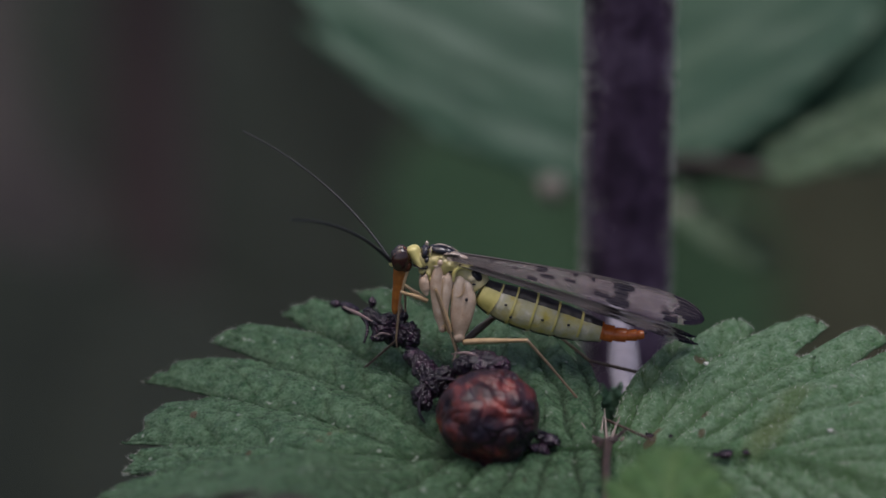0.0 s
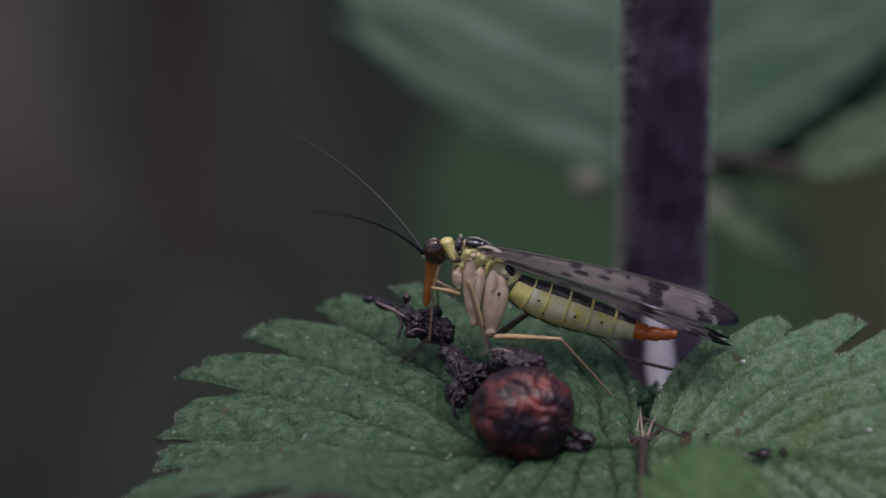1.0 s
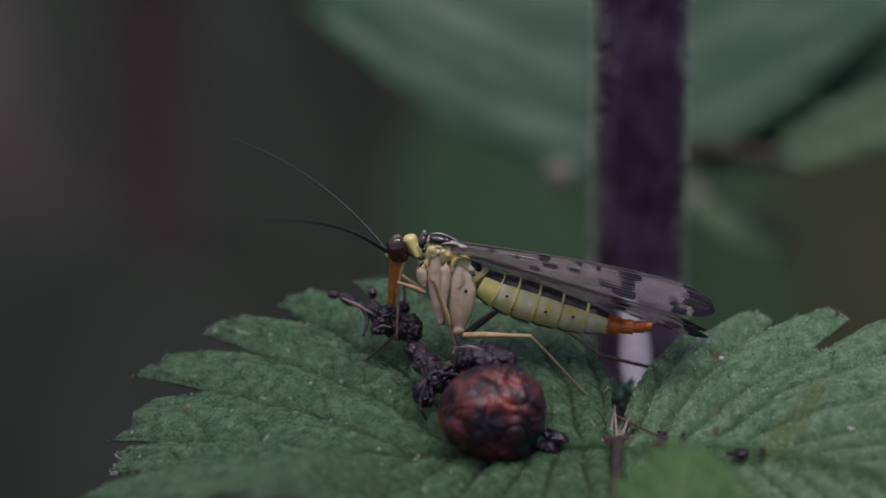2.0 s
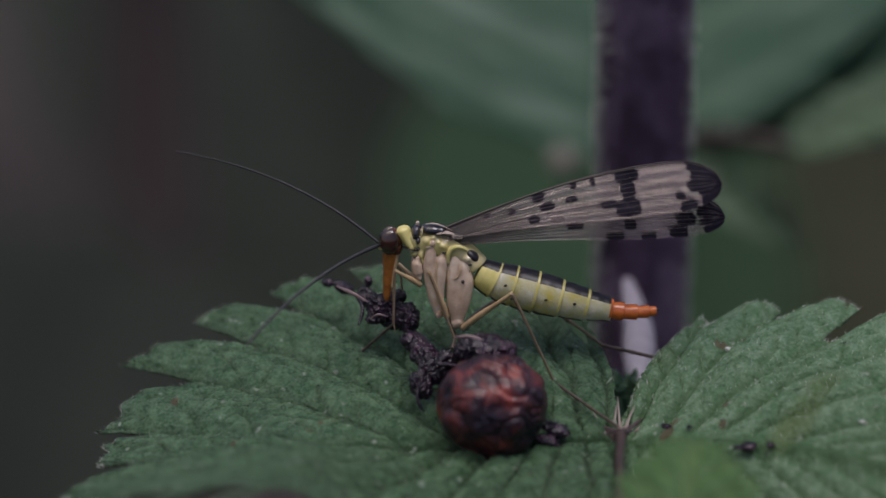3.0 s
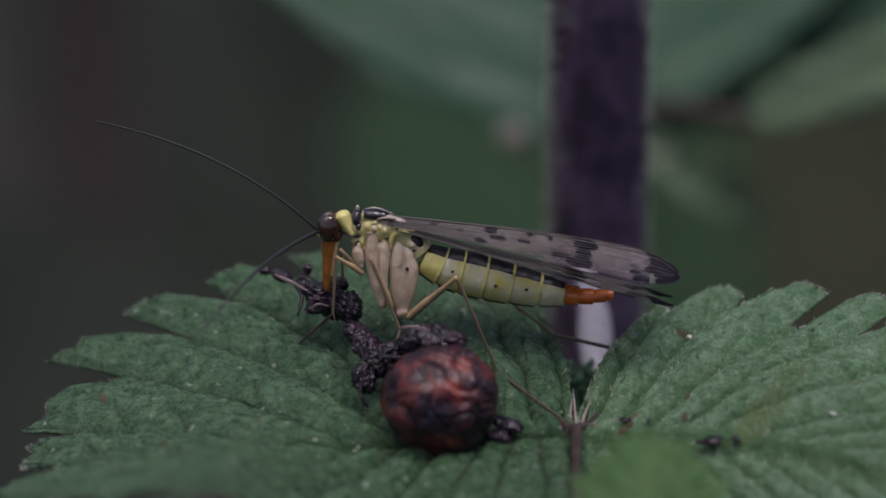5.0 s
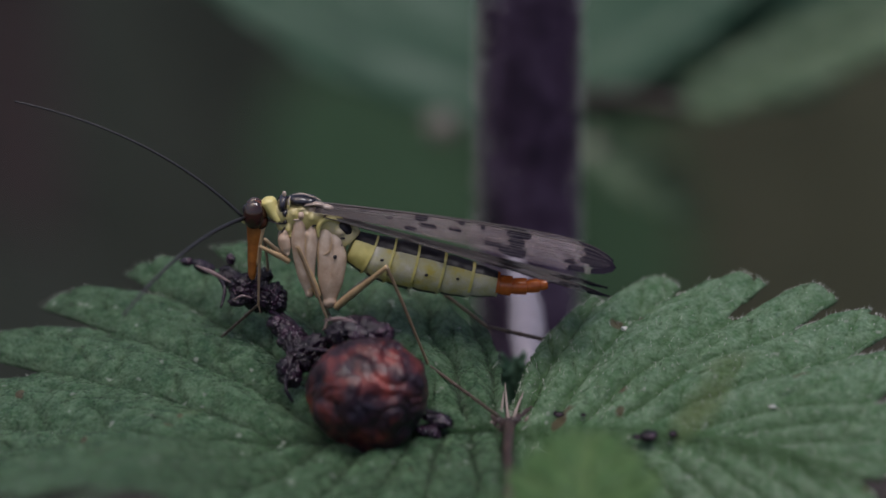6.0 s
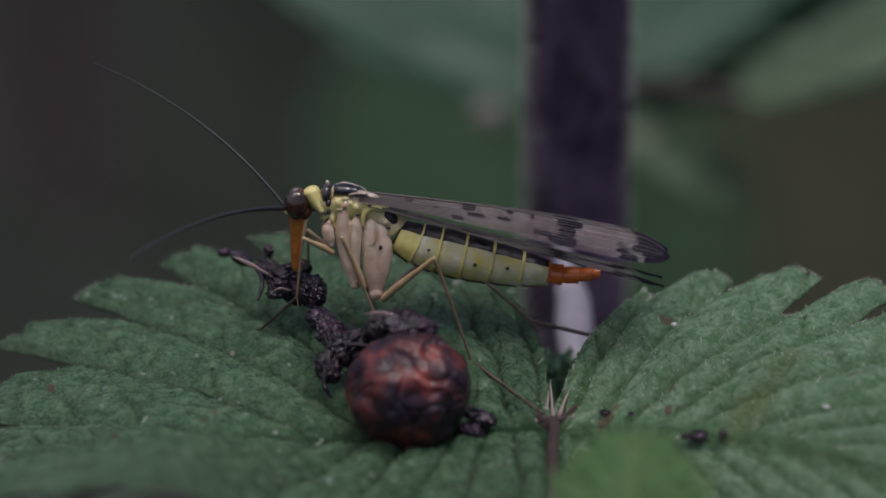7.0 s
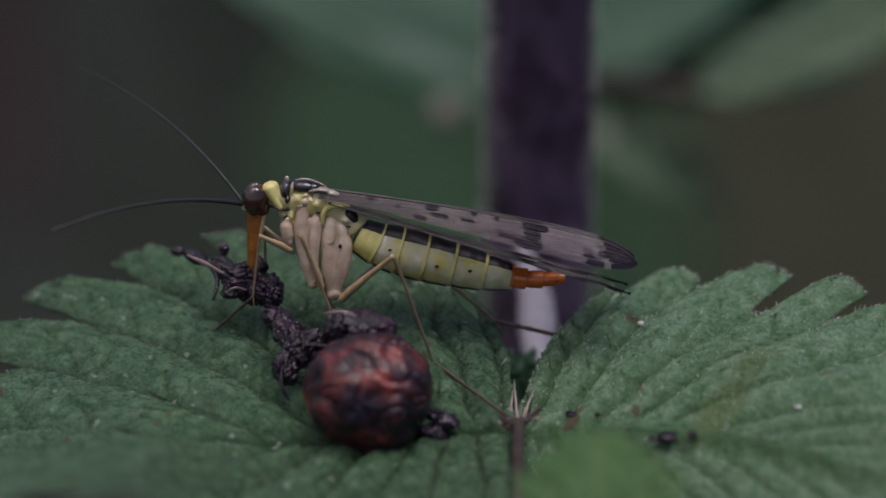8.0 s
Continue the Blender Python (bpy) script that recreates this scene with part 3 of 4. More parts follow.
dry_stem((-42.66, 304.60, -108.60), 6.0, 2, 1)


# ---- the dried prey ----
prey = tagged(new("prey"), "shrivelled dark reddish dead insect lying on the leaf", "dead insect")
prey.matrix_basis = pose(0, 0, 0)


def crumpled(name, lumps, mat, label, fold=0.30, grain=1.6, level=5, skin=0.045, swell=0.0):
    """A shrivelled part of overlapping lumps (centre, radii, turn), with sharp creases between rounded wrinkles; swell: how far broad bumps stand out."""
    bm = bmesh.new()
    for n, (centre, radii, turn) in enumerate(lumps):
        c, m = Vector(centre), Matrix.Rotation(radians(turn), 3, "Y")
        ball = bmesh.ops.create_icosphere(bm, subdivisions=level, radius=1.0)
        for v in ball["verts"]:
            d = v.co.normalized()
            at = m @ Vector((d.x * radii[0], d.y * radii[1], d.z * radii[2]))
            w = at * grain + Vector((3.1 * n, 0, 0))
            w += 0.5 * noise.noise_vector(w * 0.7)
            crease = 1 - abs(noise.noise(w)) * 3.2
            fine = 1 - abs(noise.noise(w * 2.3)) * 3.0
            v.co = (c + at * (1 - fold * max(0, crease) ** 3 - 0.5 * fold * max(0, fine) ** 2 + 0.9 * fold * noise.noise(w * 0.6) + 0.5 * fold * noise.noise(w * 4.1) + swell * noise.noise(w * 1.2))) * MM
    ob = part(name, bm, mat, prey, label)
    if skin:
        one_skin(ob, skin, 1)
    return ob


crumpled("abdomen", [((-6.20, -0.30, 1.98), (2.72, 2.6, 2.62), 0), ((-7.05, -1.10, 1.70), (1.75, 1.6, 1.5), 0), ((-5.45, -0.55, 2.45), (1.9, 1.8, 1.8), 0), ((-5.75, -1.0, 0.85), (1.7, 1.5, 1.3), 0), ((-7.0, -0.2, 2.9), (1.5, 1.5, 1.4), 0)], M_PREY, "swollen shiny red-brown abdomen", 0.05, 0.60, 6, 0.045, 0.09)
crumpled("crust", [((-6.45, 2.1, 4.05), (1.25, 1.0, 0.55), 8), ((-7.6, 1.9, 3.9), (0.6, 0.7, 0.65), 0), ((-5.45, 2.0, 3.95), (0.55, 0.6, 0.5), 0)], M_PREY_DARK, "black crumpled crust", 0.26, 1.7, 5, 0.035)
crumpled("thorax", [((-10.1, 3.8, 3.45), (0.75, 0.65, 0.55), 30), ((-9.5, 3.0, 3.05), (0.95, 0.75, 0.65), 40), ((-9.0, 2.3, 2.8), (0.95, 0.8, 0.75), 30), ((-9.75, 1.55, 2.2), (0.7, 0.65, 0.6), 60), ((-8.5, 2.4, 3.2), (0.65, 0.6, 0.55), 0)], M_PREY_DARK, "withered dark thorax", 0.30, 2.0, 5, 0.035)
crumpled("head", [((-11.34, 6.4, 4.15), (1.15, 0.9, 0.85), 25), ((-10.5, 5.9, 4.0), (0.7, 0.7, 0.75), 0), ((-12.4, 7.6, 4.35), (0.85, 0.6, 0.45), 30), ((-13.7, 8.8, 4.4), (0.6, 0.45, 0.28), 25), ((-14.5, 9.4, 4.45), (0.35, 0.3, 0.22), 0), ((-12.45, 8.6, 4.85), (0.26, 0.26, 0.34), 0), ((-10.97, 7.0, 4.65), (0.5, 0.45, 0.42), 0), ((-12.1, 6.0, 3.9), (0.55, 0.45, 0.3), 0)], M_PREY_DARK, "crumbled dark head", 0.30, 2.1, 5, 0.035)
for pts, wide in (([(-14.05, 7.17, 5.19), (-13.25, 6.66, 5.01), (-12.41, 5.94, 4.83)], 0.12), ([(-8.16, 1.59, 4.74), (-7.43, 1.34, 4.92), (-6.67, 1.27, 4.75)], 0.09), ([(-12.3, 5.3, 4.2), (-11.9, 5.2, 4.45), (-11.4, 5.3, 4.3)], 0.07)):
    bm = bmesh.new()
    tube(bm, pts, [wide * 0.4, wide, wide * 0.3], 8, 5, 0.4)
    part("wing_shard", fixed(bm), M_SHARD, prey, "pale glossy wing shard")
for pts in ([(-10.6, 5.2, 3.6), (-10.2, 4.5, 3.75), (-9.8, 3.6, 3.6)], [(-10.1, 5.2, 3.5), (-9.5, 4.4, 3.4), (-9.2, 3.2, 3.3)], [(-9.9, 1.2, 2.4), (-9.9, 0.7, 1.7), (-9.6, 0.5, 1.2)], [(-12.9, 7.0, 4.6), (-12.7, 6.2, 4.3), (-12.9, 5.6, 3.7)], [(-8.9, 1.6, 3.3), (-8.3, 1.3, 3.4), (-7.7, 0.9, 3.5)]):
    bm = bmesh.new()
    tube(bm, pts, [0.13, 0.10, 0.06], 8, 5)
    part("leg_stump", fixed(bm), M_PREY_DARK, prey, "thin broken black leg stump")
crumpled("tail_end", [((-3.1, -0.3, 0.6), (0.75, 0.5, 0.32), 15), ((-3.5, -0.7, 0.2), (0.65, 0.5, 0.28), 15)], M_PREY_DARK, "black torn tail end", 0.34, 2.4)
for pts in ([(-3.63, -0.50, 1.16), (-2.90, -0.21, 0.81), (-2.45, -0.08, 0.61)], [(-3.4, -0.6, 0.9), (-2.7, -0.5, 0.5), (-2.4, -0.7, 0.35)]):
    bm = bmesh.new()
    tube(bm, pts, [0.09, 0.08, 0.03], 8)
    part("leg_stump", fixed(bm), M_PREY_DARK, prey, "thin broken black leg stump")


# ---- the scorpionfly ----
FLY = (-8.11, 6.14, 6.93)
LEAN = -8.0
FLY_ROWS = [
    (0, 0.06, 0.09, 2.99),
    (0.5, -0.01, 0.11, 3.21),
    (1, -0.05, 0.21, 4.29),
    (1.5, -0.07, 0.22, 3.86),
    (2, -0.19, 0.08, 2.49),
    (3.5, -0.35, -0.15, -0.70),
    (4, -0.42, -0.17, -0.90),
    (5.3, -0.24, -0.09, -0.80),
    (5.5, -0.17, 0.04, -0.04),
    (6, -0.26, -0.02, -0.45),
    (6.5, -0.25, -0.09, -0.85),
    (7, -0.07, 0.04, -1.60),
    (7.5, -0.00, -0.01, -0.95),
    (8, 0.00, 0.00, -0.00),
]


def fly_pose(dx, dz, tip):
    return pose((FLY[0] + dx) * MM, FLY[1] * MM, (FLY[2] + dz) * MM, LEAN, 0, 0) @ pose(0, 0, 0, 0, tip, 0)


fly = tagged(new("scorpionfly"), "yellow and black scorpionfly with spotted wings feeding on its prey", "insect")
fly.matrix_basis = fly_pose(0, 0, 0)
PARTS = {}
cam.data.dof.focus_object = fly

def lump(name, mat, label, *lumps):
    """A body part of one or more rounded lumps: (centre, radii, turn)."""
    bm = bmesh.new()
    for n, (centre, radii, turn) in enumerate(lumps):
        blob(bm, centre, radii, turn, 0.03, 1.5, 3, n)
    return part(name, bm, mat, fly, label)


def head():
    lump("head", M_HEAD, "chestnut brown head", ((-2.73, 0.00, 1.29), (0.46, 0.52, 0.60), 0), ((-2.59, 0.00, 0.84), (0.34, 0.42, 0.40), 20))
    for v in (-0.40, 0.40):
        bm = bmesh.new()
        c = (-2.90, 0.00, 1.24)
        blob(bm, (c[0], v, c[2]), (0.48, 0.33, 0.66), 5, 0, 1, 4)
        part("eye", bm, M_EYE, fly, "glossy dark brown eye")
    lump("ocelli", M_BLACK, "black ocellar spot", ((-3.27, 0.00, 1.42), (0.17, 0.3, 0.25), 0))
    lump("antenna_base", M_YELLOW, "yellow antenna base", ((-3.35, -0.12, 0.95), (0.16, 0.14, 0.18), 0), ((-3.35, 0.14, 0.91), (0.16, 0.14, 0.18), 0))
    bm = bmesh.new()
    tube(bm, [(-2.86, 0.00, 0.99), (-2.89, 0.00, 0.41), (-2.97, 0.00, -0.48), (-3.06, 0.00, -1.54), (-3.04, 0.00, -1.90)], [0.44, 0.38, 0.28, 0.20, 0.10], 16, 6, 0.8)
    part("beak", fixed(bm), M_BEAK, fly, "long amber beak pointing down")
    bm = bmesh.new()
    tube(bm, [(-2.44, -0.10, 0.86), (-2.62, -0.12, 0.06), (-2.84, -0.10, -1.21)], [0.14, 0.10, 0.05], 10, 6)
    part("cheek", fixed(bm), M_LEG, fly, "tan cheek strip")
    for v in (-0.15, 0.15):
        bm = bmesh.new()
        a, b, c = (-2.84, 0.00, -1.29), (-2.69, 0.00, -1.55), (-2.82, 0.00, -1.85)
        tube(bm, [(a[0], v, a[2]), (b[0], v * 1.6, b[2]), (c[0], v * 1.7, c[2])], [0.05, 0.06, 0.03], 8)
        part("palp", fixed(bm), M_LEG_DARK, fly)


def thorax():
    bm = bmesh.new()
    tube(bm, [(-2.22, 0.00, 1.50), (-1.67, 0.00, 1.22), (-0.82, 0.00, 1.07), (0.20, 0.00, 0.83), (0.88, 0.00, 0.50), (1.46, 0.00, -0.17)], [0.34, 0.52, 0.62, 0.66, 0.66, 0.72], 20, 6, 0.95)
    fixed(bm)
    for n, (centre, radii, turn) in enumerate((
        ((-1.05, 0.00, 1.30), (0.36, 0.66, 0.36), 35), ((-0.72, 0.00, 1.51), (0.34, 0.64, 0.20), 0), ((-0.24, 0.00, 1.06), (0.44, 0.74, 0.30), 14), ((-0.47, 0.00, 1.27), (0.26, 0.70, 0.22), 0),
        ((0.54, 0.00, 0.89), (0.55, 0.66, 0.24), 14), ((1.03, 0.00, 0.40), (0.36, 0.80, 0.34), 20), ((-1.34, 0.00, 0.58), (0.22, 0.62, 0.40), -8), ((-1.25, 0.00, 0.23), (0.15, 0.56, 0.26), 0), ((-1.67, 0.00, 0.62), (0.24, 0.52, 0.26), -20),
    )):
        blob(bm, centre, radii, turn, 0.05, 1.5, 3, n)
    one_skin(part("thorax", bm, M_FLANK, fly, "yellowish cream thorax"), 0.05, 24)
    bm = bmesh.new()
    for n in range(14):
        u = n / 13
        c = Vector((-2.24, 0.00, 1.75)).lerp(Vector((-1.81, 0.00, 0.94)), u)
        blob(bm, c, (0.40 - 0.17 * u, 0.46 + 0.10 * u, 0.26 - 0.06 * u), -20, 0.04, 1.5, 3, n)
    one_skin(part("pronotum", bm, M_YELLOW, fly, "lemon yellow collar"), 0.04, 5)
    lump("collar_seam", M_BLACK, "black seam under the collar", ((-1.85, -0.20, 0.87), (0.44, 0.40, 0.06), 12), ((-1.48, -0.36, 0.90), (0.10, 0.26, 0.13), 10))
    lump("collar_band", M_GLOSS, "glossy blue-black band behind the collar", ((-1.59, 0.00, 1.68), (0.25, 0.62, 0.46), 12), ((-1.48, 0.00, 1.31), (0.20, 0.64, 0.28), 8))
    lump("mesonotum", M_GLOSS, "glossy black shield between the wings", ((-0.72, 0.00, 1.82), (0.66, 0.60, 0.32), 6), ((-0.33, 0.00, 1.79), (0.40, 0.56, 0.28), 12))
    for pts, r in (([(-1.27, -0.52, 1.63), (-1.31, -0.54, 1.88), (-1.22, -0.42, 2.09)], 0.05), ([(-1.13, -0.34, 2.14), (-0.67, -0.36, 2.19), (-0.03, -0.42, 1.99), (0.22, -0.50, 1.85)], 0.045), ([(-0.59, -0.54, 1.67), (-0.21, -0.58, 1.74), (0.30, -0.60, 1.70)], 0.07), ([(-1.12, -0.60, 1.03), (-0.95, -0.64, 1.03), (-0.78, -0.60, 1.09)], 0.05)):
        bm = bmesh.new()
        tube(bm, pts, [r * 0.4, r, r * 0.6, r * 0.3], 8)
        part("ridge", fixed(bm), M_RIDGE, fly, "pale raised ridge")
    one_skin(lump("shoulder_knob", M_RIDGE, "pale shoulder knob", ((-1.50, -0.20, 2.17), (0.10, 0.10, 0.14), 0), ((-1.49, -0.20, 2.01), (0.07, 0.08, 0.12), 0)), 0.03)
    one_skin(lump("wing_base", M_RIDGE, "pinkish wing joint", ((0.05, -0.36, 1.71), (0.34, 0.26, 0.12), 14), ((0.43, -0.36, 1.55), (0.36, 0.24, 0.14), 14)), 0.05)
    lump("shoulder_plate", M_CREAM, "greyish cream shoulder plate", ((-0.75, 0.00, 1.20), (0.26, 0.70, 0.34), 10))
    bm = bmesh.new()
    tube(bm, [(0.03, -0.62, 0.20), (0.05, -0.68, 0.70), (0.27, -0.66, 1.01), (0.67, -0.62, 1.03), (0.98, -0.60, 0.87)], [0.06, 0.11, 0.13, 0.12, 0.06], 10)
    part("plate_rim", fixed(bm), M_YELLOW, fly, "curved yellow rim")
    lump("shoulder_stripe", M_YELLOW, "yellow stripe beside the shield", ((-1.30, 0.00, 1.70), (0.09, 0.60, 0.34), 10))
    lump("flank_seam", M_BLACK, "dark seam", ((-1.58, -0.34, 0.51), (0.05, 0.2, 0.26), 28), ((-0.16, -0.46, 0.74), (0.14, 0.22, 0.07), -10), ((1.15, -0.56, 0.12), (0.12, 0.18, 0.06), 0), ((1.09, -0.50, -0.30), (0.05, 0.2, 0.30), 0))
    for v in (-0.40, 0.40):
        # each coxa: its lobes, fore edge first, as tapering lines with rounded ends
        for name, lobes in (
            ("fore_coxa", (([(-1.50, 0.00, 0.38), (-1.56, 0.00, 0.07), (-1.49, 0.00, -0.28), (-1.41, 0.00, -0.57)], [0.16, 0.30, 0.28, 0.12], 0.02),)),
            ("mid_coxa", (([(-0.77, 0.00, 1.20), (-0.85, 0.00, 0.63), (-0.91, 0.00, -0.12), (-0.69, 0.00, -1.45), (-0.43, 0.00, -2.48)], [0.14, 0.30, 0.34, 0.34, 0.20], 0.0), ([(-0.25, 0.00, 0.71), (-0.27, 0.00, 0.22), (-0.36, 0.00, -0.48), (-0.43, 0.00, -1.46), (-0.37, 0.00, -2.35)], [0.12, 0.32, 0.34, 0.28, 0.12], 0.03))),
            ("hind_coxa", (([(0.41, 0.00, 0.69), (0.36, 0.00, 0.16), (0.34, 0.00, -0.59), (0.36, 0.00, -1.74), (0.44, 0.00, -2.94)], [0.14, 0.34, 0.40, 0.42, 0.27], 0.0), ([(0.81, 0.00, 0.42), (0.86, 0.00, -0.16), (0.90, 0.00, -0.87), (0.76, 0.00, -1.75), (0.55, 0.00, -2.86)], [0.12, 0.32, 0.43, 0.42, 0.24], 0.05))),
        ):
            bm = bmesh.new()
            for pts, radii, more in lobes:
                side = v + math.copysign(more, v)
                tube(bm, [(p[0], side * (1.0 + 0.30 * k / len(pts)), p[2]) for k, p in enumerate(pts)], [r * 1.0 for r in radii], 14, 6, 0.9)
                blob(bm, (pts[0][0], side, pts[0][2]), (radii[0] * 1.15,) * 3, 0, 0, 1, 2)
                blob(bm, (pts[-1][0], side * 1.27, pts[-1][2]), (radii[-1] * 1.15,) * 3, 0, 0, 1, 2)
            one_skin(part(name, fixed(bm), M_CREAM, fly, "swollen cream coxa with a groove"), 0.05, 3)
    lump("trochanter", M_LEG, "yellowish leg joint", ((-1.44, -0.46, -0.53), (0.14, 0.15, 0.13), 0), ((-0.40, -0.56, -2.34), (0.17, 0.16, 0.20), 0), ((0.48, -0.58, -2.85), (0.22, 0.18, 0.20), 0))
    for pts in ([(-0.53, -0.66, 0.44), (-0.58, -0.74, -0.20), (-0.54, -0.74, -0.99)], [(0.03, -0.60, 0.02), (-0.01, -0.68, -0.67), (0.02, -0.66, -1.29)], [(0.63, -0.72, 0.21), (0.63, -0.80, -0.12), (0.51, -0.84, -0.46), (0.21, -0.78, -0.63)]):
        bm = bmesh.new()
        tube(bm, pts, [0.015, 0.04, 0.015], 6)
        part("coxa_seam", fixed(bm), M_LEG, fly)
    lump("first_back_plate", M_BLACK, "black plate in front of the abdomen", ((1.24, 0.00, 0.52), (0.56, 0.72, 0.32), 40))
    lump("spiracle", M_BLACK, "black spot", ((0.77, -0.92, -0.69), (0.09, 0.06, 0.10), 0))


def abdomen():
    rings = [(1.57, 0.00, -0.42), (2.40, 0.00, -0.84), (3.33, 0.00, -1.15), (4.47, 0.00, -1.47), (5.72, 0.00, -1.81), (7.08, 0.00, -2.16), (8.31, 0.00, -2.40)]
    radii = [0.76, 0.95, 1.07, 1.08, 0.98, 0.82, 0.56]

    def plate(s, a):
        top = -math.sin(a)
        if s > 0.84:
            return 1 if top > -0.55 else 0
        if top > 0.64:
            return 2
        if top < -0.80 and s > 0.15:
            return 2
        return 0

    for k in range(6):
        a, b = Vector(rings[k]), Vector(rings[k + 1])
        r0, r1 = radii[k], radii[k + 1]
        bm = bmesh.new()
        tube(bm, [a - (b - a) * 0.06, a.lerp(b, 0.3), a.lerp(b, 0.7), b], [r0 * 0.93, r0 * 0.72 + r1 * 0.3, r0 * 0.3 + r1 * 0.72, r1 * 1.03], 120, 7, 0.86, pick=plate)
        part("abdomen_segment", fixed(bm), (M_LEMON if k == 0 else M_PALE_BELLY, M_LEMON, M_BLACK) if k < 5 else (M_PALE_BELLY, M_ORANGE, M_BLACK), fly, "pale segment with black back and yellow rim" if k < 5 else "last segment with orange rim")
    for p in ((3.21, -1.02, -1.54), (4.95, -0.98, -1.62), (2.92, -1.00, -0.86), (6.40, -0.82, -1.88)):
        bm = bmesh.new()
        blob(bm, p, (0.09, 0.05, 0.07), 0, 0.1, 2, 2)
        part("side_spot", bm, M_BLACK, fly)
    ends = [(8.21, 0.00, -2.38), (8.90, 0.00, -2.49), (9.60, 0.00, -2.52), (10.19, 0.00, -2.48), (10.58, 0.00, -2.43)]
    widths = [0.50, 0.42, 0.35, 0.29, 0.20]
    for k in range(4):
        a, b = Vector(ends[k]), Vector(ends[k + 1])
        bm = bmesh.new()
        tube(bm, [a - (b - a) * 0.1, a.lerp(b, 0.4), b], [widths[k] * 0.82, widths[k] * 0.92, widths[k + 1] * 1.12], 20, 6)
        part("tail_segment", fixed(bm), M_ORANGE, fly, "glossy orange tail segment")
    for v in (-0.07, 0.07):
        bm = bmesh.new()
        a, b = (10.51, 0.00, -2.40), (10.73, 0.00, -2.35)
        tube(bm, [(a[0], v, a[2]), (b[0], v, b[2])], [0.06, 0.03], 8)
        part("cercus", fixed(bm), M_BLACK, fly)


# A wing in its own space: it points along +x from its hinge, the fore edge lies along +z.
def chord(s, length, broad):
    """The fore edge and the hind edge, in mm, at a share s of the length."""
    width = broad * (0.26 + 0.74 * math.sin(min(1, s / 0.76) * math.pi / 2) ** 1.4)
    tip = math.sqrt(max(0.0004, 1 - max(0.0, (s - 0.80) / 0.20) ** 2.6))
    mid = broad * (0.33 * math.sin(math.pi * s * 0.9) + 0.06) - width / 2
    return mid + width / 2 * tip, mid - width / 2 * tip


# dark marks: share of the length, share of the breadth from the fore edge, half sizes
SPOTS_FORE = ((0.17, 0.20, 0.014, 0.10), (0.26, 0.34, 0.012, 0.09), (0.36, 0.13, 0.023, 0.14), (0.385, 0.45, 0.026, 0.11), (0.33, 0.76, 0.020, 0.13), (0.49, 0.08, 0.008, 0.10), (0.475, 0.40, 0.020, 0.08), (0.56, 0.10, 0.006, 0.12), (0.60, 0.66, 0.030, 0.08), (0.68, 0.12, 0.042, 0.13), (0.675, 0.40, 0.025, 0.20), (0.665, 0.78, 0.046, 0.18), (0.85, 0.70, 0.016, 0.08), (0.872, 0.90, 0.028, 0.12), (0.905, 0.52, 0.024, 0.13))
SPOTS_HIND = ((0.40, 0.30, 0.025, 0.10), (0.46, 0.55, 0.030, 0.11), (0.60, 0.92, 0.032, 0.10), (0.655, 0.22, 0.040, 0.16), (0.66, 0.62, 0.022, 0.12), (0.72, 0.94, 0.030, 0.08), (0.83, 0.86, 0.034, 0.14), (0.86, 0.55, 0.035, 0.16))


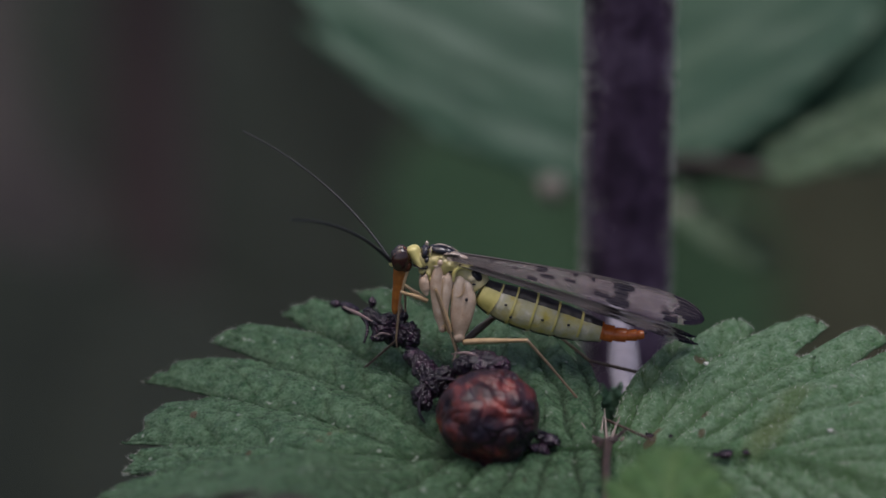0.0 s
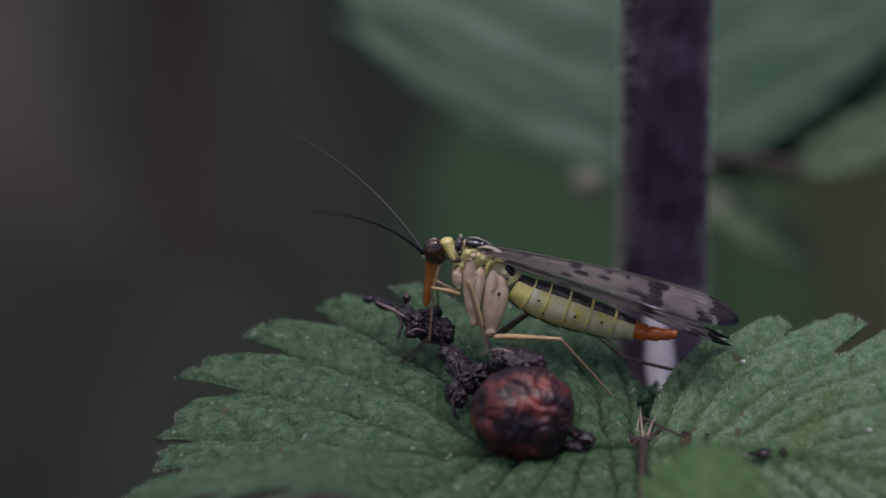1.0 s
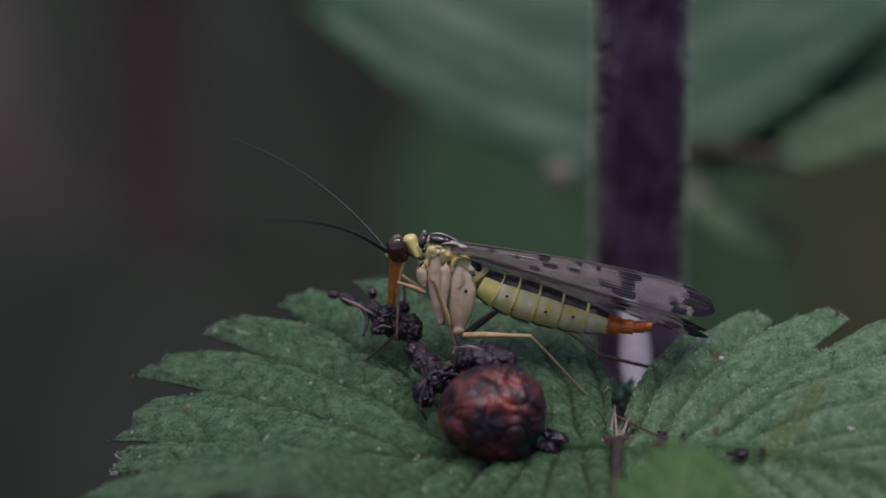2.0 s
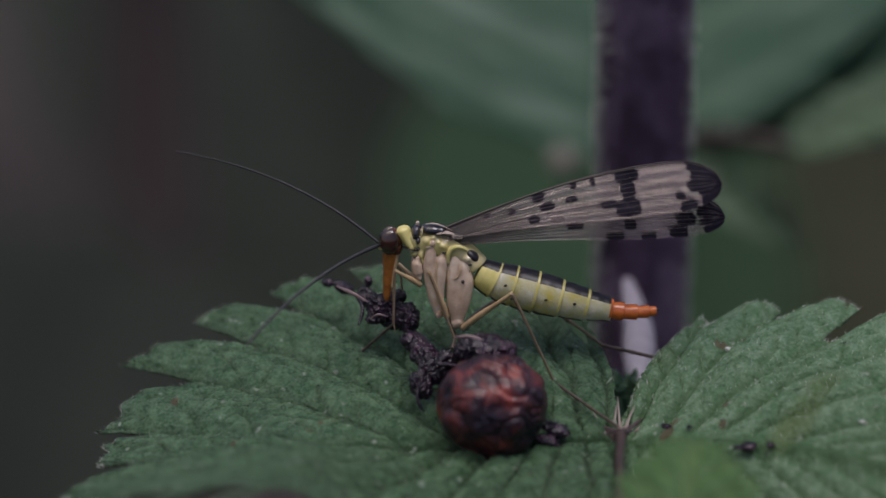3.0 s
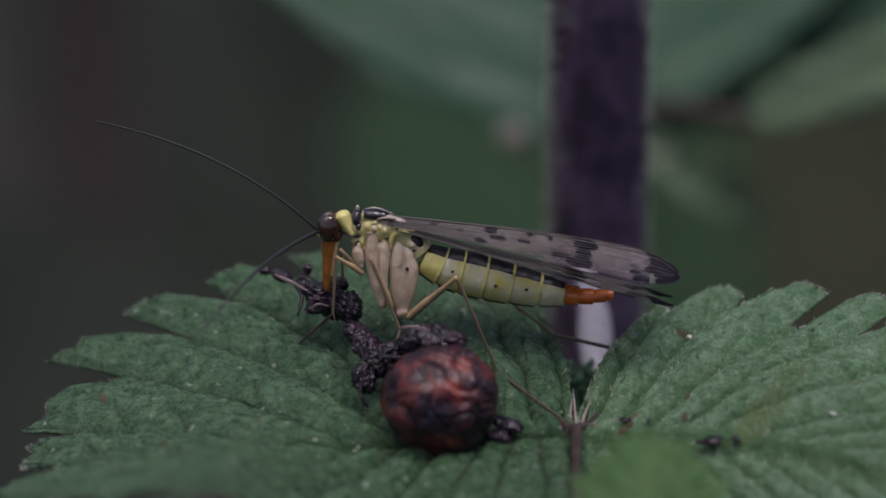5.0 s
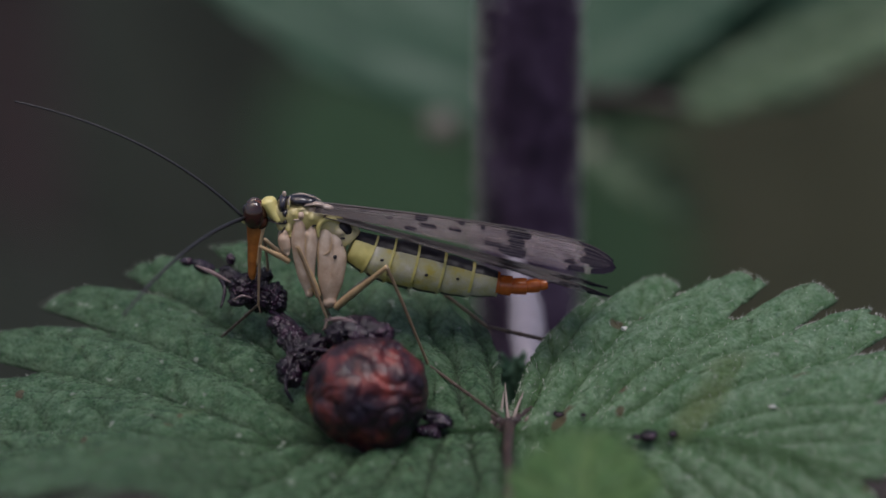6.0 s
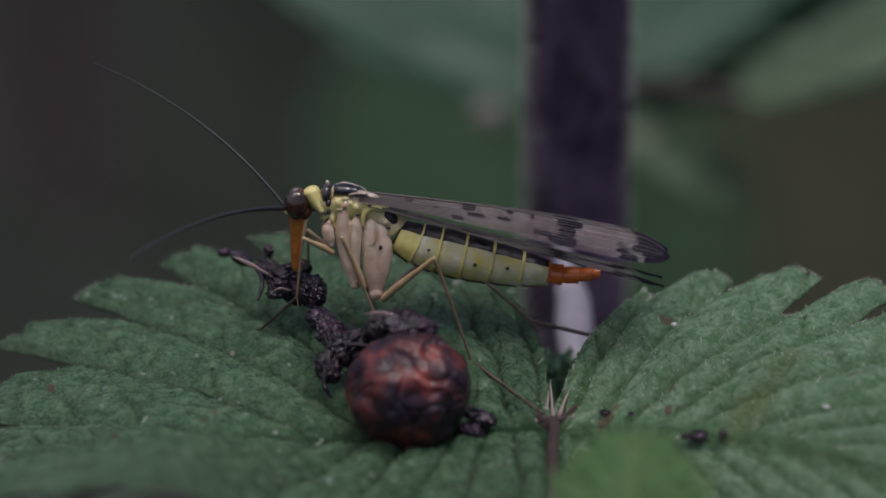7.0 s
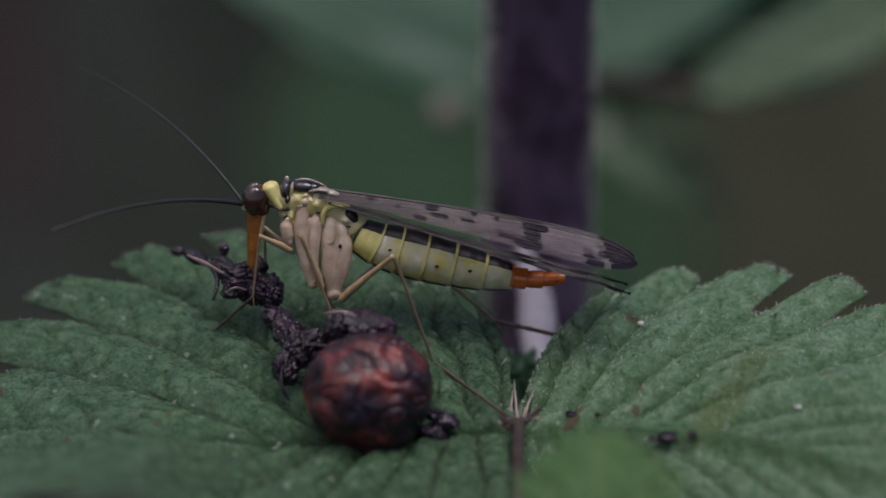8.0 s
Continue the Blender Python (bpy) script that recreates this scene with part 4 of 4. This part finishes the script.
def wing(name, length, broad, spots, seed, label):
    bm = bmesh.new()
    n, m = 150, 34
    grid = {}
    for i in range(n + 1):
        s = i / n
        high, low = chord(s, length, broad)
        for j in range(m + 1):
            r = j / m
            z = high + (low - high) * r
            y = 0.02 * math.sin(r * 9 * math.pi) * min(1, 4 * s) + 0.12 * math.sin(s * 3.0 + r * 2)
            grid[i, j] = bm.verts.new((s * length * MM, y * MM, z * MM))
    for i in range(n):
        for j in range(m):
            f = bm.faces.new((grid[i, j], grid[i + 1, j], grid[i + 1, j + 1], grid[i, j + 1]))
            s, r = (i + 0.5) / n, (j + 0.5) / m
            jag = 0.35 * noise.fractal(Vector((s * 26 + seed, r * 7, 0)), 0.9, 2, 3)
            dark = any(abs((s - a) / da) ** 3.2 + abs((r - b) / db) ** 3.2 < 1 + jag for a, b, da, db in spots)
            end = 0.893 + 0.030 * r + 0.05 * jag
            f.material_index = 1 if dark or s > end else 0
    ob = part(name, bm, (M_WING, M_WING_DARK), fly, label)
    def on(s, r):
        high, low = chord(s, length, broad)
        return (s * length, 0.02 * math.sin(r * 9 * math.pi) * min(1, 4 * s) + 0.12 * math.sin(s * 3.0 + r * 2), high + (low - high) * r)

    def vein(pts, radii):
        bm = bmesh.new()
        tube(bm, pts, radii, 5, 2)
        part("vein", fixed(bm), M_VEIN, ob)

    vein([on(s / 20, 0.0) for s in range(20)] + [on(0.985, 0.02)], [0.07, 0.05, 0.02])
    for r0, r1, e in ((0.10, 0.07, 0.9), (0.22, 0.16, 0.96), (0.30, 0.27, 0.97), (0.38, 0.37, 0.98), (0.46, 0.47, 0.98), (0.56, 0.56, 0.98), (0.66, 0.66, 0.97), (0.78, 0.77, 0.95), (0.90, 0.88, 0.9)):
        vein([on(0.02 + (e - 0.02) * k / 16, r0 + (r1 - r0) * k / 16) for k in range(17)], [0.028, 0.02, 0.012])
    bm = bmesh.new()
    rng = random.Random(seed)
    for _ in range(40):
        s, r = rng.uniform(0.2, 0.9), rng.uniform(0.03, 0.8)
        tube(bm, [on(s, r), on(s + 0.006, r + 0.05), on(s + 0.008, r + 0.10)], [0.013, 0.013, 0.013], 5, 2)
    tagged(part("cross_veins", fixed(bm), M_VEIN, ob, "fine brown cross veins"), kind="stuff")
    return ob


def wings():
    PARTS["near_fore"] = wing("forewing", 14.3, 2.7, SPOTS_FORE, 1, "smoky clear forewing with black spots")
    PARTS["near_hind"] = wing("hindwing", 13.9, 2.0, SPOTS_HIND, 2, "smoky clear hindwing with black spots")
    PARTS["far_fore"] = wing("forewing", 14.3, 2.7, SPOTS_FORE, 3, "smoky clear forewing with black spots")
    PARTS["far_hind"] = wing("hindwing", 13.9, 2.0, SPOTS_HIND, 4, "smoky clear hindwing with black spots")


def antenna(length, bend, thick, label):
    """A thread of many beads in its own space, along -x from its root, bent down towards its end."""
    bm = bmesh.new()
    pts = [Vector((-length * k / 24, 0, -bend * (k / 24) ** 2)) for k in range(25)]
    line = curve_points(pts, 4)
    tube(bm, line, [thick * (1 - 0.45 * k / (len(line) - 1)) * (1.12 if k % 2 else 0.9) for k in range(len(line))], 7, 1)
    return part("antenna", fixed(bm), M_ANTENNA, fly, label)


LEGS = {}


def leg(name, hip, thigh, shin, foot, mat, thick):
    """Thigh, shin and foot of the given lengths, each along +x in its own space."""
    out = []
    for piece, length, r0, r1, r2, m in (("femur", thigh, 0.16, 0.17, 0.11, mat), ("tibia", shin, 0.095, 0.075, 0.065, M_SHIN)):
        bm = bmesh.new()
        tube(bm, [(-0.04, 0, 0), (length * 0.3, 0, 0.03), (length * 0.8, 0, 0.01), (length + 0.04, 0, 0)], [r0 * thick, r1 * thick, r2 * thick, r2 * thick], 10, 5)
        if piece == "tibia":
            for d in (-0.10, 0.10):
                tube(bm, [(length - 0.05, 0, 0), (length + 0.40, d, -0.12)], [0.03, 0.012], 5)
        out.append(part(piece, fixed(bm), m, fly))
    bm = bmesh.new()
    cuts = [0, 0.42, 0.62, 0.76, 0.87, 1.0]
    for a, b in zip(cuts, cuts[1:]):
        tube(bm, [(a * foot, 0, 0), ((a + b) / 2 * foot, 0, 0), (b * foot, 0, 0)], [0.07 * thick, 0.075 * thick, 0.09 * thick], 8, 3)
    for d in (-0.07, 0.07):
        tube(bm, [(foot, 0, 0), (foot + 0.12, d, 0.02), (foot + 0.18, d, -0.08)], [0.035, 0.03, 0.01], 6)
    out.append(part("tarsus", fixed(bm), M_LEG_DARK, fly, "thin dark foot"))
    LEGS[name] = (Vector(hip), thigh, shin, out)


def legs():
    leg("near_fore", (-1.38, -0.50, -0.95), 1.55, 2.75, 2.9, M_LEG, 0.85)
    leg("near_mid", (-0.03, -0.62, -2.58), 2.55, 3.7, 1.7, M_LEG, 0.95)
    leg("near_hind", (0.78, -0.66, -3.14), 3.7, 5.3, 5.2, M_LEG, 1.0)
    leg("far_fore", (-1.39, 0.50, -1.21), 1.55, 2.75, 2.4, M_LEG, 0.85)
    leg("far_mid", (-0.02, 0.62, -2.91), 2.55, 3.7, 1.7, M_LEG, 0.95)
    leg("far_hind", (0.79, 0.66, -3.50), 3.7, 5.3, 2.7, M_LEG_DARK, 1.25)


head()
thorax()
abdomen()
wings()
legs()
PARTS["near_antenna"] = antenna(9.2, 2.6, 0.105, "black thread-like antenna")
PARTS["far_antenna"] = antenna(11.2, 3.6, 0.075, "black thread-like antenna")


def motions():
    walk(fly, [(t, fly_pose(dx, dz, tip)) for t, dx, dz, tip in FLY_ROWS])

    def fly_at(t):
        rows = FLY_ROWS
        for a, b in zip(rows, rows[1:]):
            if t <= b[0]:
                s = (t - a[0]) / (b[0] - a[0])
                return fly_pose(*[p + (q - p) * s for p, q in zip(a[1:], b[1:])])
        return fly_pose(*rows[-1][1:])

    # wings: seconds, slope, roll (0: turned flat to the viewer's side, 90: lying flat), sweep
    wing_rows = [(0.0, -9.4, 70, 4), (1.8, -9.4, 70, 4), (2.2, -9.0, 63, 4), (2.7, 14, 38, 3), (3.1, 14.5, 33, 3), (3.3, 10.3, 35, 3), (3.5, 2.1, 45, 3), (3.7, -3.4, 53, 3), (3.9, -8.3, 66, 4), (4.2, -10.1, 71, 4), (5.5, -10.5, 72, 4), (6.5, -10.8, 73, 4), (7.5, -11.2, 74, 4), (8.0, -11.2, 74, 4)]
    for key, hinge, sign, slope, share, roll in (
        ("near_fore", (-0.33, -0.46, 1.74), 1, 0.0, 1.0, 0.0),
        ("near_hind", (0.06, -0.42, 1.36), 1, -6.0, 1.83, -42.0),
        ("far_fore", (-0.33, 0.46, 1.42), -1, -0.4, 1.0, 0.0),
        ("far_hind", (0.06, 0.42, 1.05), -1, -6.0, 1.83, -42.0),
    ):
        walk(PARTS[key], [(t, pose(*[c * MM for c in hinge]) @ pose(0, 0, 0, 0, -(up + slope), -sign * sweep) @ pose(0, 0, 0, -(lie * share + roll), 0, 0)) for t, up, lie, sweep in wing_rows])

    # antennae: seconds, lift, swing towards the viewer
    for key, root, rows in (
        ("near_antenna", (-3.39, -0.12, 1.03), [(0, 39, 52), (0.5, 38, 46), (1, 37, 47), (1.4, 36.5, 43), (1.8, 37, 47), (2.2, 27, 45), (2.75, 2, 43), (3.3, -9, 43), (3.6, -6, 48), (4, -2.5, 50), (5.3, -1, 56), (5.7, -2.5, 58), (6, 1, 55), (6.4, 2, 55), (6.7, 4.5, 54), (6.9, 13, 52), (7.1, 14.5, 37), (7.4, 18.5, 20), (7.7, 16, 20), (8, 17, 33)]),
        ("far_antenna", (-3.40, 0.14, 1.01), [(0, 46, -35), (0.5, 43.5, -36), (1, 43, -37), (1.4, 41.5, -36), (1.8, 42.5, -38), (2, 38, -40), (3.3, 39, -11), (3.6, 43.5, -6), (4, 42.5, -10), (5.3, 45.5, -4), (5.7, 44, -3), (6, 46.5, -1), (6.4, 46, -2), (6.7, 45.5, -3), (6.9, 48.5, -20), (7.1, 43, -43), (7.4, 38.5, -54), (7.7, 40, -48), (8, 39.5, -47)]),
    ):
        walk(PARTS[key], [(t, pose(*[c * MM for c in root]) @ pose(0, 0, 0, 0, lift, swing)) for t, lift, swing in rows])

    # legs: the ankle and the toe keep their place on the ground while the body sways; seconds, ankle, toe; and which way the knee points
    feet = {
        "near_fore": ((-0.55, -0.2, 0.8), [(0.0, (-11.15, 4.85, 4.16), (-13.07, 6.37, 1.32)), (8.0, (-11.15, 4.85, 4.16), (-13.07, 6.37, 1.32))]),
        "near_mid": ((-0.1, -1.0, 0.1), [(0.0, (-7.82, 4.77, 3.62), (-8.05, 1.08, 4.01)), (8.0, (-7.82, 4.77, 3.62), (-8.05, 1.08, 4.01))]),
        "near_hind": ((0.5, -0.5, 0.9), [(0.0, (-0.67, 3.23, 0.57), (2.36, -0.73, -0.03)), (2.2, (-0.67, 3.23, 0.57), (2.36, -0.73, -0.03)), (3.2, (-3.36, 3.76, 1.49), (-0.49, -0.30, 0.06)), (8.0, (-3.36, 3.76, 1.49), (-0.49, -0.30, 0.06))]),
        "far_fore": ((-0.3, 0.2, 0.8), [(0.0, (-10.61, 6.70, 3.73), (-11.37, 7.21, 2.63)), (8.0, (-10.61, 6.70, 3.73), (-11.37, 7.21, 2.63))]),
        "far_mid": ((-0.1, 1.0, 0.1), [(0.0, (-7.64, 6.48, 2.87), (-6.92, 4.94, 2.35)), (8.0, (-7.64, 6.48, 2.87), (-6.92, 4.94, 2.35))]),
        "far_hind": ((0.6, 0.5, 0.8), [(0.0, (-0.52, 6.77, 2.07), (1.65, 6.21, 1.43)), (8.0, (-0.52, 6.77, 2.07), (1.65, 6.21, 1.43))]),
    }
    lift = {"near_fore": 0.4, "near_mid": 0.0, "near_hind": 0.8, "far_fore": 0.3, "far_mid": 0.0, "far_hind": 0.3}
    steps = [k / 10 for k in range(0, 81)]
    for key, (hint, rows) in feet.items():
        hip, thigh, shin, pieces = LEGS[key]
        keyed = [[], [], []]
        for t in steps:
            for a, b in zip(rows, rows[1:]):
                if a[0] <= t <= b[0]:
                    s = (t - a[0]) / (b[0] - a[0])
                    s = s * s * (3 - 2 * s)
                    ankle, toe = Vector(a[1]).lerp(Vector(b[1]), s), Vector(a[2]).lerp(Vector(b[2]), s)
            back = fly_at(8.0 if key.endswith("mid") else t).inverted()
            ankle, toe = back @ mm(ankle) / MM, back @ (mm(toe) + Vector((0, 0, lift[key] * MM))) / MM
            gap = ankle - hip
            d = min(max(gap.length, abs(thigh - shin) + 0.05), thigh + shin - 0.02)
            along = gap.normalized()
            run = (thigh ** 2 - shin ** 2 + d * d) / (2 * d)
            out = Vector(hint) - along * Vector(hint).dot(along)
            knee = hip + along * run + out.normalized() * math.sqrt(max(0.0, thigh ** 2 - run ** 2))
            end = knee + (ankle - knee).normalized() * shin
            for n, (p, q) in enumerate(((hip, knee), (knee, end), (end, toe))):
                turn = (q - p).to_track_quat("X", "Z").to_matrix().to_4x4()
                keyed[n].append((t, Matrix.Translation(p * MM) @ turn))
        for piece, poses in zip(pieces, keyed):
            walk(piece, poses)


motions()
